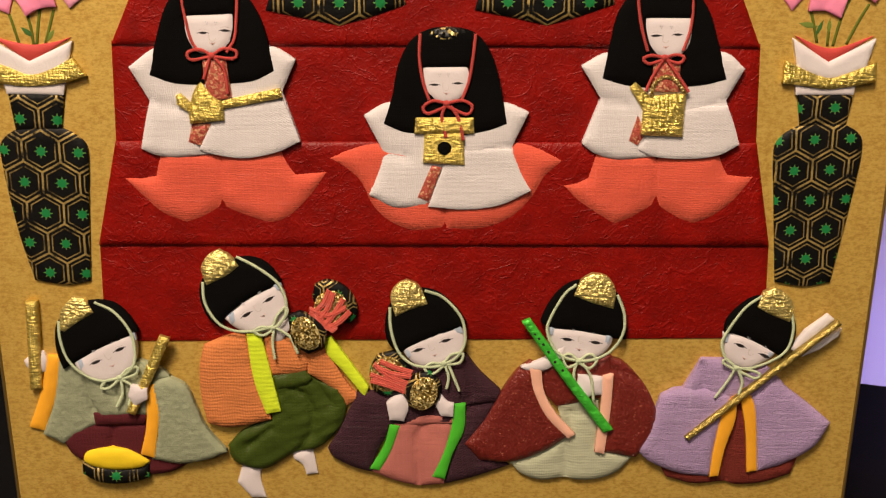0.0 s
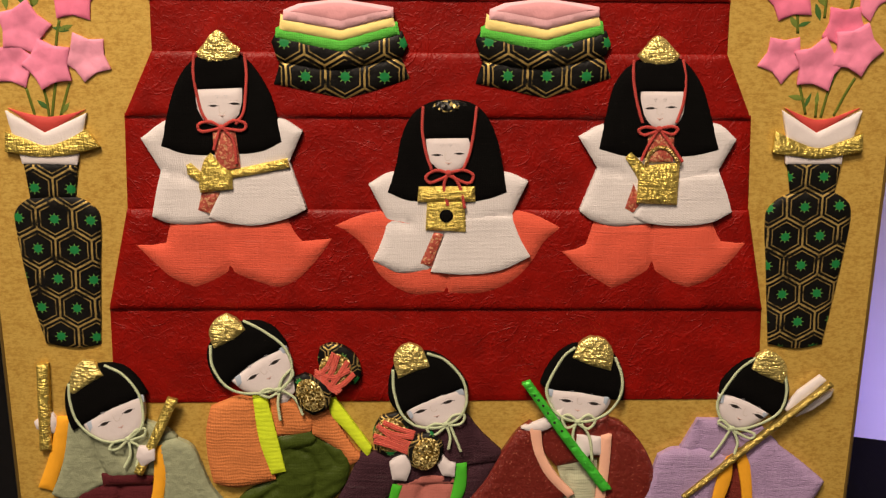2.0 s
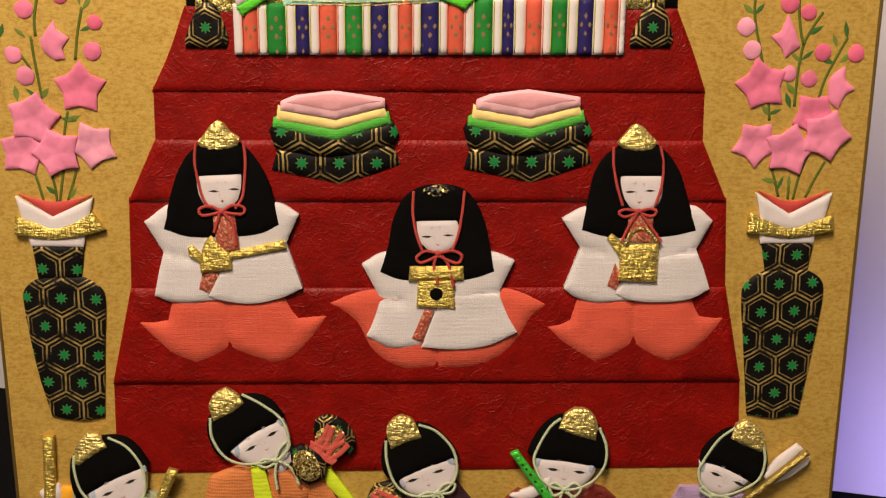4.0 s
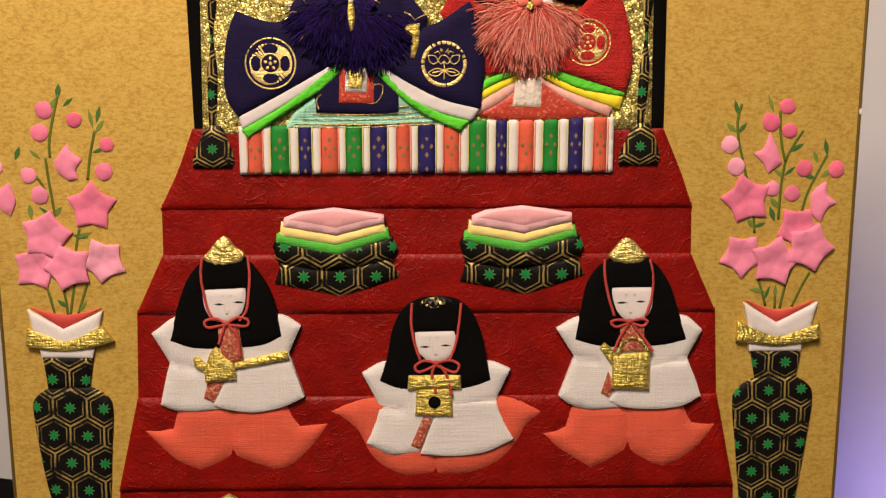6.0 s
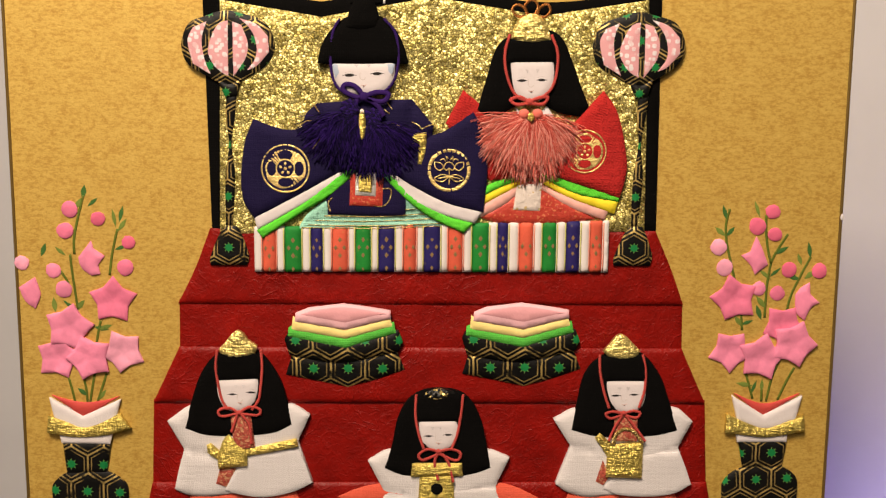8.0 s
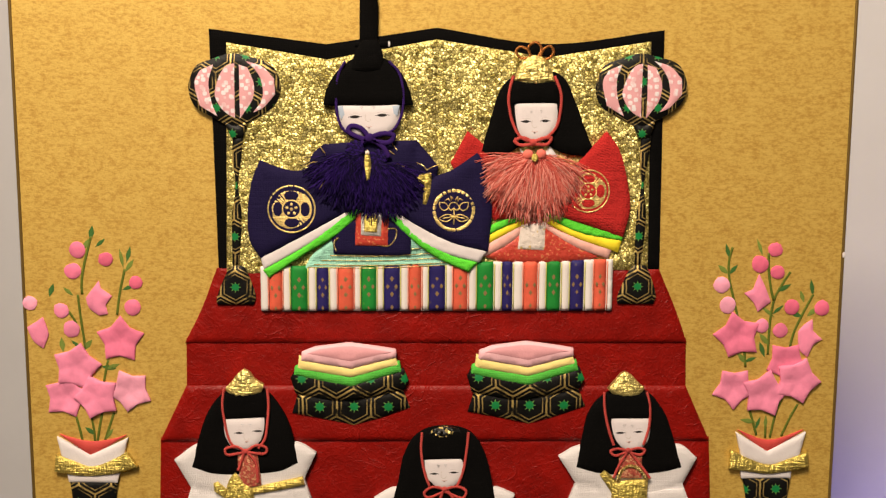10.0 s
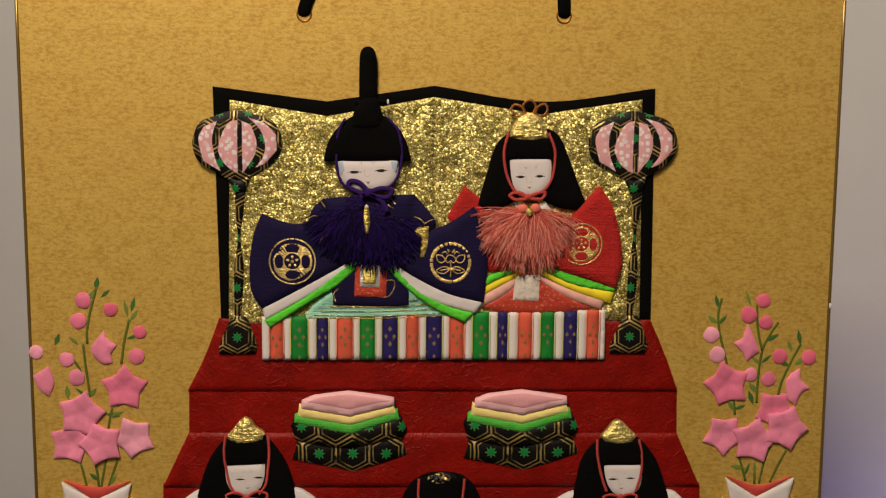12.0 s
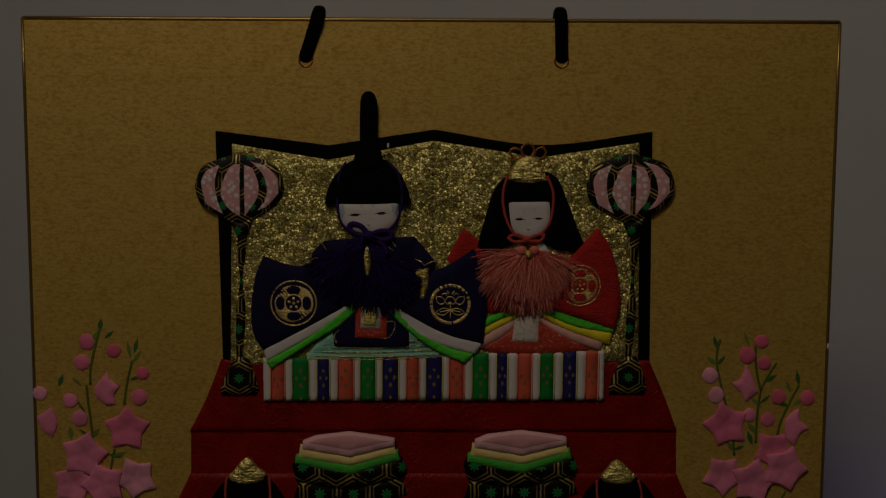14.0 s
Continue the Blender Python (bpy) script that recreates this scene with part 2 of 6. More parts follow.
def glitter(name, base, fleck, scale=650.0, share=0.5, tilt=0.9, metal=0.5):
    """Cloth or foil with flecks that catch the light."""
    m = Mat(name, base, 0.42, metal)
    tip, random_one = m.facets(scale, tilt)
    m.colour(m.mix(m.math("GREATER_THAN", random_one, 1 - share), base, fleck))
    return m.bump(tip, m.math("MULTIPLY", m.noise(560, 4, 0.6), 0.00032), strength=1.0, far=1.0).m


GOLD_PAPER, SCREEN_GOLD, FOIL = board_gold(), screen_gold(), gold_foil("gold_crepe")
FOIL_PALE = gold_foil("pale_gold_crepe", 560.0, (0.80, 0.64, 0.22))
FOIL_TURNED = gold_foil("gold_crepe_slanted", 600.0, (0.46, 0.34, 0.09), turn=55.0)
RED_PAPER = paper("red_washi", (0.205, 0.0040, 0.0019), 0.85, 0.47, 0.26)
RED_PAPER.node_tree.nodes["Principled BSDF"].inputs["Specular IOR Level"].default_value = 0.2
WHITE_CLOTH = cloth("white_crepe", (0.63, 0.585, 0.585), 800, 4, 0.34, spread=0.05, threads=0.3)
WHITE_SLANTED = cloth("white_crepe_slanted", (0.63, 0.585, 0.585), 800, 62, 0.45, spread=0.05, threads=0.3)
VERMILION = cloth("vermilion_crepe", (0.61, 0.092, 0.052), 680, 88, 0.42, spread=0.14, threads=0.12, crepe=0.3)
BLACK_CLOTH = cloth("black_cotton", (0.0028, 0.0025, 0.0024), 900, 0, 0.3, rough=0.95, spread=0.3)
BLACK_CLOTH.node_tree.nodes["Principled BSDF"].inputs["Specular IOR Level"].default_value = 0.06
FACE_CLOTH = smooth_cloth("face_silk", (0.66, 0.59, 0.595), 0.6, 0.025)
BLUSH = smooth_cloth("shaved_blue", (0.40, 0.46, 0.56), 0.7)
INK = Mat("ink", (0.02, 0.015, 0.015), 0.7).m
INK_GREY = Mat("thin_ink", (0.38, 0.30, 0.28), 0.8).m
BROW = Mat("grey_blue_ink", (0.46, 0.46, 0.50), 0.8).m
NOSE_LINE = Mat("pale_brown_ink", (0.52, 0.44, 0.41), 0.8).m
LIP = Mat("lip_red", (0.60, 0.34, 0.30), 0.7).m
RED_CORD = cloth("red_cord", (0.46, 0.06, 0.05), 1600, 45, 0.5)
GREEN_CORD = cloth("pale_green_cord", (0.50, 0.56, 0.36), 1600, 45, 0.5)
PURPLE_CORD = cloth("purple_cord", (0.026, 0.006, 0.09), 1600, 45, 0.4)
COPPER_CORD = Mat("copper_thread", (0.35, 0.13, 0.03), 0.35, 0.8).m
RED_BRAID = glitter("red_gold_braid", (0.46, 0.09, 0.06), (0.62, 0.30, 0.16), 2200, 0.3, 0.5, 0.2)
NAVY = cloth("navy_crepe", (0.0075, 0.004, 0.034), 900, 0, 0.4, crepe=0.4)
ROBE_RED = cloth("scarlet_crepe", (0.40, 0.018, 0.016), 620, 65, 0.9, crepe=0.5)
LIME = cloth("bright_green_crepe", (0.10, 0.56, 0.035), 700, 30, 0.6, crepe=0.4)
YELLOW = smooth_cloth("yellow_silk", (0.86, 0.68, 0.03))
PALE_PINK = smooth_cloth("pale_pink_silk", (0.80, 0.42, 0.36))
WHITE_SILK = smooth_cloth("white_silk", (0.64, 0.58, 0.585))
AQUA = cloth("aqua_lame", (0.30, 0.60, 0.47), 700, 0, 0.9, rough=0.5, threads=0.5)
MOCHI_PINK = smooth_cloth("rice_cake_pink", (0.78, 0.44, 0.48), 0.75)
MOCHI_YELLOW = smooth_cloth("rice_cake_yellow", (0.85, 0.68, 0.25), 0.75)
MOCHI_GREEN = cloth("rice_cake_green", (0.10, 0.48, 0.06), 800, 0, 0.5, crepe=0.2)
COLLAR_WHITE = paper("white_wrapping_paper", (0.66, 0.60, 0.60), 0.2, 0.6, 0.03)
COLLAR_RED = paper("red_wrapping_paper", (0.50, 0.06, 0.05), 0.3)
WALL_PAINT = paper("pale_grey_wall", (0.52, 0.505, 0.52), 0.1, 0.8, 0.03, 20.0)
TABLE_BLACK = cloth("black_table_cover", (0.003, 0.0027, 0.003), 500, 0, 0.3)
TABLE_BLACK.node_tree.nodes["Principled BSDF"].inputs["Specular IOR Level"].default_value = 0.05
FLOOR_GREY = paper("grey_floor", (0.25, 0.24, 0.23), 0.1, 0.7, 0.1, 12.0)
CEILING_WHITE = paper("white_ceiling", (0.7, 0.69, 0.66), 0.1, 0.8, 0.03, 12.0)

from mathutils.geometry import delaunay_2d_cdt as delaunay

# ---- builders ----


def rounded(outline, step=0.8, sharp=50.0):
    """A closed outline in mm through the given corners: turns wider than sharp degrees stay corners, the rest is curved."""
    p = np.array(outline, float)
    n = len(p)
    back, fore = p - np.roll(p, 1, 0), np.roll(p, -1, 0) - p
    turn = np.abs(np.degrees(np.arctan2(back[:, 0] * fore[:, 1] - back[:, 1] * fore[:, 0], (back * fore).sum(1))))
    corner = turn > sharp
    out = []
    for k in range(n):
        a, b = p[k], p[(k + 1) % n]
        chord = np.linalg.norm(b - a)
        ta = (b - a) if corner[k] else (b - p[k - 1]) / (np.linalg.norm(b - p[k - 1]) + 1e-9) * chord
        tb = (b - a) if corner[(k + 1) % n] else (p[(k + 2) % n] - a) / (np.linalg.norm(p[(k + 2) % n] - a) + 1e-9) * chord
        count = max(1, int(chord / step))
        for i in range(count):
            s = i / count
            out.append((2 * s**3 - 3 * s**2 + 1) * a + (s**3 - 2 * s**2 + s) * ta + (3 * s**2 - 2 * s**3) * b + (s**3 - s**2) * tb)
    return np.array(out)


def edge_distance(q, p):
    """Distances of the points q from the closed outline p, and whether they lie inside."""
    a, b = p, np.roll(p, -1, 0)
    d = b - a
    w = q[:, None] - a[None]
    s = np.clip((w * d).sum(-1) / ((d * d).sum(-1) + 1e-12), 0, 1)
    far = np.sqrt(((w - s[..., None] * d) ** 2).sum(-1)).min(1)
    cross = (a[None, :, 1] > q[:, None, 1]) != (b[None, :, 1] > q[:, None, 1])
    with np.errstate(divide="ignore", invalid="ignore"):
        at = (b[:, 0] - a[:, 0]) * (q[:, None, 1] - a[:, 1]) / (b[:, 1] - a[:, 1]) + a[:, 0]
    inside = (cross & (q[:, None, 0] < at)).sum(1) % 2 == 1
    return far, inside


def line_distance(q, line):
    """Distances of the points q from an open line."""
    p = np.array(line, float)
    a, d = p[:-1], np.diff(p, axis=0)
    w = q[:, None] - a[None]
    s = np.clip((w * d).sum(-1) / ((d * d).sum(-1) + 1e-12), 0, 1)
    return np.sqrt(((w - s[..., None] * d) ** 2).sum(-1)).min(1)


# cloths whose gathers are modelled: ridges per mm along and across, height in mm, turn, mesh step in mm
GATHERED = {
    "gold_crepe": (0.5, 1.5, 0.55, 4, 0.4),
    "pale_gold_crepe": (0.62, 1.3, 0.7, -8, 0.38),
    "gold_crepe_slanted": (1.0, 0.7, 0.4, 42, 0.4),
    "green_metallic_crepe": (0.9, 0.3, 0.4, -52, 0.45),
    "olive_silk": (0.10, 0.33, 0.95, 25, 0.8),
    "sage_crepe": (0.48, 0.72, 0.42, 15, 0.65),
    "aqua_lame": (0.06, 0.62, 0.8, 0, 0.55),
    "bright_green_crepe": (0.35, 0.8, 0.6, 55, 0.6),
    "white_silk": (0.08, 0.45, 0.35, 25, 0.8),
    "scarlet_crepe": (0.12, 0.6, 0.16, 68, 0.8),
    "maroon_crepe": (0.1, 0.3, 0.3, 80, 0.9),
    "white_wrapping_paper": (0.1, 0.2, 0.3, 20, 1.0),
}
RELIEF = 0.45  # how flat the padding is pressed


def place(x, z, lift):
    """World metres of a point x, z mm on the board, lifted that many mm off its face."""
    return (x / 1000, -RELIEF * lift / 1000, z / 1000 + Z0)


class Piece:
    """Gathers padded cloth, cords and marks into one mesh with several materials."""

    def __init__(self):
        self.v, self.f, self.k, self.mats = [], [], [], []

    def slot(self, material):
        if material not in self.mats:
            self.mats.append(material)
        return self.mats.index(material)

    def add(self, verts, faces, material):
        n, s = len(self.v), self.slot(material)
        self.v += [tuple(v) for v in verts]
        self.f += [tuple(n + i for i in f) for f in faces]
        self.k += [s] * len(faces)

    def pad(self, outline, material, lift=0.0, thick=3.0, soft=2.5, creases=(), crease=1.2, sharp=50.0, grid=1.6, dent=0.25, step=0.8):
        """A stuffed cloth shape: flat back at lift mm off the board, a front that swells over soft mm from the edge to thick mm, with creases.
        Cloths in GATHERED are crumpled in ridges besides."""
        gather = GATHERED.get(material.name)
        if gather:
            grid = min(grid, gather[4])
        p = rounded(outline, step, sharp)
        lo, hi = p.min(0), p.max(0)
        gx, gz = np.meshgrid(np.arange(lo[0], hi[0], grid), np.arange(lo[1], hi[1], grid * 0.866))
        gx[1::2] += grid / 2
        q = np.stack([gx.ravel(), gz.ravel()], 1)
        far, inside = edge_distance(q, p)
        q = q[inside & (far > grid * 0.55)]
        tangent = np.roll(p, -1, 0) - np.roll(p, 1, 0)
        normal = np.stack([-tangent[:, 1], tangent[:, 0]], 1) / (np.linalg.norm(tangent, axis=1, keepdims=True) + 1e-9)
        if ((np.roll(p, -1, 0)[:, 0] + p[:, 0]) * (np.roll(p, -1, 0)[:, 1] - p[:, 1])).sum() < 0:
            normal = -normal
        r = p + normal * min(0.3, soft * 0.2)
        fr, ins = edge_distance(r, p)
        ring = r[ins & (fr > min(0.3, soft * 0.2) * 0.8)]
        extra = []
        for line in creases:
            c = np.array(line, float)
            for a, b in zip(c[:-1], c[1:]):
                extra += [a + (b - a) * s for s in np.linspace(0, 1, max(2, int(np.linalg.norm(b - a) / 0.9)))]
        if extra:
            extra = np.array(extra)
            fe, ie = edge_distance(extra, p)
            extra = extra[ie & (fe > 0.35)]
            if len(extra) and len(q):
                keep = np.sqrt(((q[:, None] - extra[None]) ** 2).sum(-1)).min(1) > 0.5
                q = q[keep]
        inner = np.concatenate([s for s in (ring, q, extra) if len(s)]) if len(ring) + len(q) else np.zeros((0, 2))
        every = np.concatenate([p, inner])
        n = len(p)
        from_2d = [Vector((float(a), float(b))) for a, b in every]
        verts, _, faces, *_ = delaunay([*from_2d], [(k, (k + 1) % n) for k in range(n)], [], 1, 1e-5)
        xy = np.array([(v.x, v.y) for v in verts])
        far, inside = edge_distance(xy, p)
        s = np.clip(far / (0.8 * soft), 0, 1)
        h = thick * (0.45 + 0.55 * (1 - (1 - s) ** 2.6))
        for line in creases:
            dc = line_distance(xy, line)
            h -= 1.5 * crease * np.exp(-((dc / 0.9) ** 2)) * np.clip(far / 0.8, 0, 1) + 0.5 * crease * np.exp(-((dc / 2.6) ** 2)) * np.clip(far / 1.5, 0, 1)
        if dent:
            h += np.array([dent * noise.noise(Vector((x * 0.13, z * 0.13, lift + thick))) + 0.4 * dent * noise.noise(Vector((x * 0.5, z * 0.5, lift))) for x, z in xy]) * s
        if gather:
            along, across, amp, turn, _ = gather
            c, w = math.cos(radians(turn)), math.sin(radians(turn))
            u, v = xy[:, 0] * c + xy[:, 1] * w, xy[:, 1] * c - xy[:, 0] * w
            ridge = [0.62 * (1 - 2.4 * abs(noise.noise(Vector((a * along, b * across, lift))))) + 0.38 * (1 - 2.4 * abs(noise.noise(Vector((a * across * 0.8, b * along, 9.3 + lift))))) for a, b in zip(u, v)]
            h += amp * (np.array(ridge) - 0.5) * np.clip(far / 0.5, 0.25, 1)
        h = np.maximum(h, 0.08)
        out = [place(x, z, lift + y) for (x, z), y in zip(xy, h)]
        tris = []
        for f in faces:
            a, b, c = (xy[i] for i in f[:3])
            turnwise = (b[0] - a[0]) * (c[1] - a[1]) - (b[1] - a[1]) * (c[0] - a[0])
            tris.append(tuple(f) if turnwise > 0 else tuple(reversed(f)))
        seen = {}
        for f in tris:
            for a, b in zip(f, f[1:] + f[:1]):
                seen[(a, b)] = 1
        rim = [(a, b) for a, b in seen if (b, a) not in seen]
        lip, under = {}, {}
        for a, b in rim:
            for i in (a, b):
                if i not in under:
                    lip[i], under[i] = len(out), len(out) + 1
                    out += [out[i], place(xy[i][0], xy[i][1], max(0.0, lift - 2.0))]
        tris += [(lip[b], lip[a], under[a], under[b]) for a, b in rim]
        self.add(out, tris, material)
        return self

    def cord(self, points, material, radius=0.6, lift=0.0, twist=0.6, sides=6, step=0.26, flat=1.0):
        """A twisted cord of two strands through points (x, z) or (x, z, lift) in mm, curved."""
        p = np.array([(a[0], a[1], (a[2] if len(a) > 2 else 0) + lift) for a in points], float)
        fine = []
        for k in range(len(p) - 1):
            a, b = p[k], p[k + 1]
            ta = (p[k + 1] - p[k - 1]) / 2 if k else b - a
            tb = (p[k + 2] - p[k]) / 2 if k + 2 < len(p) else b - a
            count = max(2, int(np.linalg.norm(b - a) / step))
            for i in range(count):
                s = i / count
                fine.append((2 * s**3 - 3 * s**2 + 1) * a + (s**3 - 2 * s**2 + s) * ta + (3 * s**2 - 2 * s**3) * b + (s**3 - s**2) * tb)
        fine = np.array([*fine, p[-1]])
        tang = np.gradient(fine, axis=0)
        tang /= np.linalg.norm(tang, axis=1, keepdims=True) + 1e-9
        side = np.cross(tang, (0, 0, 1.0))
        side /= np.linalg.norm(side, axis=1, keepdims=True) + 1e-9
        up = np.cross(side, tang)
        run = np.r_[0, np.cumsum(np.linalg.norm(np.diff(fine, axis=0), axis=1))]
        m = len(fine)
        strands = ((0.0, 0.0, 1.0),) if not twist else ((0.0, 0.42, 0.7), (math.pi, 0.42, 0.7))
        for start, off, thin in strands:
            out, faces = [], []
            for i, c in enumerate(fine):
                spin = start + run[i] * math.pi / twist if twist else 0.0
                mid = c + radius * off * (math.cos(spin) * side[i] + flat * math.sin(spin) * up[i])
                for k in range(sides):
                    a = 2 * math.pi * k / sides
                    out.append(place(*(mid + radius * thin * (math.cos(a) * side[i] + flat * math.sin(a) * up[i]))))
            for i in range(m - 1):
                for k in range(sides):
                    faces.append((i * sides + k, i * sides + (k + 1) % sides, (i + 1) * sides + (k + 1) % sides, (i + 1) * sides + k))
            faces += [tuple(range(sides - 1, -1, -1)), tuple((m - 1) * sides + k for k in range(sides))]
            self.add(out, faces, material)
        return self

    def dot(self, x, z, material, rx=0.5, rz=0.5, lift=3.0, thick=0.15, turn=0.0, sides=14, point=1.0):
        """A small flat mark; point above 1 narrows it towards its ends."""
        c, s = math.cos(radians(turn)), math.sin(radians(turn))
        ring = [(rx * math.cos(a), rz * math.copysign(abs(math.sin(a)) ** point, math.sin(a))) for a in np.linspace(0, 2 * math.pi, sides, endpoint=False)]
        flat = [(x + a * c - b * s, z + a * s + b * c) for a, b in ring]
        out = [place(a, b, lift) for a, b in flat] + [place(x + (a - x) * 0.7, z + (b - z) * 0.7, lift + thick) for a, b in flat]
        n = sides
        faces = [(k, (k + 1) % n, n + (k + 1) % n, n + k) for k in range(n)] + [tuple(range(n, 2 * n))]
        self.add(out, faces, material)
        return self

    def annulus(self, x, z, r0, r1, material, lift, thick=0.4, dashes=0):
        """A flat raised ring from radius r0 to r1; dashes: worked in so many ridges with low gaps."""
        n = 4 * dashes or 48
        out, faces = [], []
        for k in range(n):
            a = 2 * math.pi * k / n
            up = thick * (0.55 if dashes and k % 4 == 0 else 1.0)
            for r, y in ((r0, 0.0), (r0 + 0.15 * (r1 - r0), up), (r1 - 0.15 * (r1 - r0), up), (r1, 0.0)):
                out.append(place(x + r * math.cos(a), z + r * math.sin(a), lift + y))
        for k in range(n):
            i, j = 4 * k, 4 * ((k + 1) % n)
            faces += [(i + q, i + q + 1, j + q + 1, j + q) for q in range(3)]
        self.add(out, faces, material)
        return self

    def mesh(self, name):
        me = bpy.data.meshes.new(name)
        me.from_pydata(self.v, [], self.f)
        for m in self.mats:
            me.materials.append(m)
        me.polygons.foreach_set("material_index", self.k)
        me.polygons.foreach_set("use_smooth", [True] * len(self.f))
        me.update()
        return me

    def thing(self, name, label, category, group="", kind=""):
        return tagged(new(name, self.mesh(name)), label, category, group, kind)

    def part(self, name, parent, label=""):
        ob = new(name, self.mesh(name))
        ob.parent = parent
        return tagged(ob, label)


def holder(name, label, category, group=""):
    return tagged(new(name), label, category, group)


def box(name, lo, hi, material, label="", category="", kind="", parent=None, bevel=0.0):
    bm = bmesh.new()
    bmesh.ops.create_cube(bm, size=1.0)
    for v in bm.verts:
        v.co = [(lo[k] + hi[k]) / 2 + v.co[k] * (hi[k] - lo[k]) for k in range(3)]
    if bevel:
        bmesh.ops.bevel(bm, geom=bm.edges[:], offset=bevel, segments=2, affect="EDGES")
    me = bpy.data.meshes.new(name)
    bm.to_mesh(me)
    bm.free()
    me.materials.append(material)
    ob = new(name, me)
    ob.parent = parent
    return tagged(ob, label, category, "", kind)

# ---- room ----
W = 0.121
box("floor", (-2.4, -3.0, -0.05), (2.4, 1.2, 0.0), FLOOR_GREY, "grey floor of the room", "floor", "structure")
box("ceiling", (-2.4, -3.0, 2.5), (2.4, 1.2, 2.55), CEILING_WHITE, "white ceiling of the room", "ceiling", "structure")
box("wall_south", (-2.4, -3.1, 0), (2.4, -3.0, 2.5), WALL_PAINT, "pale grey wall behind the viewer", "wall", "structure")
box("wall_west", (-2.5, -3.1, 0), (-2.4, 1.3, 2.5), WALL_PAINT, "pale grey side wall", "wall", "structure")
box("wall_east", (2.4, -3.1, 0), (2.5, 1.3, 2.5), WALL_PAINT, "pale grey side wall", "wall", "structure")
wall = box("wall_north", (-2.7, 0.0, 0), (2.7, 0.08, 2.5), WALL_PAINT, "pale grey wall behind the board, washed with violet light", "wall", "structure")
wall.matrix_world = pose(0.0, 0.206, 0, 0, 0, -16.5)
table = holder("display_table", "low black cloth-covered display table under the board", "table")
box("tabletop", (-0.75, -0.28, Z0 - 0.05), (0.75, 0.34, Z0 - 0.02), TABLE_BLACK, parent=table, bevel=0.004)
box("skirt", (-0.72, -0.25, 0.0), (0.72, 0.05, Z0 - 0.05), TABLE_BLACK, parent=table)

# ---- the board ----
board = holder("picture_board", "upright gold paper-covered board standing on a black table", "picture board")
box("panel", (-W, 0.0, Z0 - 0.02), (W, 0.0045, Z0 + 0.30), GOLD_PAPER, parent=board, bevel=0.0006)

EDGE_GOLD = Mat("gold_edge_paper", (0.30, 0.19, 0.055), 0.35, 0.7).m
for line in ([(-121, -20), (-121, 300)], [(121, -20), (121, 300)], [(-121, 300), (121, 300)], [(-121, -20), (121, -20)]):
    Piece().cord([(x, z, -3.75) for x, z in line], EDGE_GOLD, 0.8, 0.0, 0, 10, 20.0, 4.7).part("edge_binding", board, "narrow dull gold paper binding")

# ---- red stepped platform ----
steps = holder("stepped_platform", "red crinkled paper stepped doll platform on the gold board", "doll platform")
for name, outline, lift, thick in (
    ("tread", [(-68.6, 186.2), (-63.9, 198.2), (66.3, 198.1), (71.6, 186), (75.3, 176), (-73.9, 175.7)], 0.2, 1.0),
    ("riser", [(-73.5, 177.1), (75.1, 177.2), (75.5, 161.7), (-73.8, 161.7)], 0.1, 0.8),
    ("tread", [(-73.8, 162.7), (75.4, 162.8), (83.1, 145.9), (-82.1, 145.6)], 0.2, 1.2),
    ("riser", [(-82, 146.6), (83.1, 146.9), (84.6, 120.6), (-83.1, 120.1)], 0.1, 0.9),
    ("tread", [(-83.1, 120.7), (84.6, 121.2), (90.8, 92.7), (-90.1, 92)], 0.2, 1.3),
    ("riser", [(-89.9, 93.2), (90.7, 94.1), (92.3, 65.6), (-90.9, 63.8)], 0.1, 1.0),
):
    Piece().pad(outline, RED_PAPER, lift, thick * (2.0 if name == "tread" else 1.0), 1.0, sharp=20, grid=2.0, dent=0.5).part(name, steps)

# ---- more cloth ----
SAGE = cloth("sage_crepe", (0.275, 0.295, 0.19), 900, 20, 0.38, crepe=1.3)
MAROON = cloth("maroon_crepe", (0.085, 0.012, 0.016), 500, 0, 0.5, crepe=0.2)
ORANGE = ribbed("orange_ribbed_crepe", (0.58, 0.19, 0.06), 1.0, 0.34, 0.9)
OLIVE = cloth("olive_silk", (0.042, 0.062, 0.009), 600, 0, 0.35, rough=0.42, crepe=0.5, spread=0.25)
PLUM = cloth("plum_crepe", (0.045, 0.016, 0.024), 900, 70, 0.9, crepe=0.3, threads=0.1)
ROSE = cloth("rose_cotton", (0.45, 0.145, 0.12), 700, 0, 0.35)
BRICK = glitter("brick_red_flecked_cloth", (0.17, 0.018, 0.012), (0.34, 0.09, 0.055), 3000, 0.022, 0.5, 0.1)
RUSSET = cloth("russet_crepe", (0.15, 0.022, 0.015), 900, 10, 0.8, crepe=0.4)
MOSS = ribbed("pale_sage_ribbed", (0.42, 0.43, 0.30), 0.9, 0.2, 0.5)
LILAC = cloth("lilac_linen", (0.36, 0.25, 0.42), 900, 12, 0.8, spread=0.14, threads=0.45)
AMBER = smooth_cloth("amber_lining", (0.82, 0.37, 0.025))
LEMON = ribbed("lime_yellow_lining", (0.60, 0.74, 0.03), 1.3, 0.2, 0.2)
GRASS = smooth_cloth("green_lining", (0.06, 0.42, 0.025))
PEACH = smooth_cloth("peach_lining", (0.78, 0.42, 0.30))
DRUM_YELLOW = smooth_cloth("drum_yellow", (0.80, 0.56, 0.02))
FLUTE_GREEN = gold_foil("green_metallic_crepe", 500.0, (0.055, 0.52, 0.04), 0.6, 0.45, 50.0, 0.3)
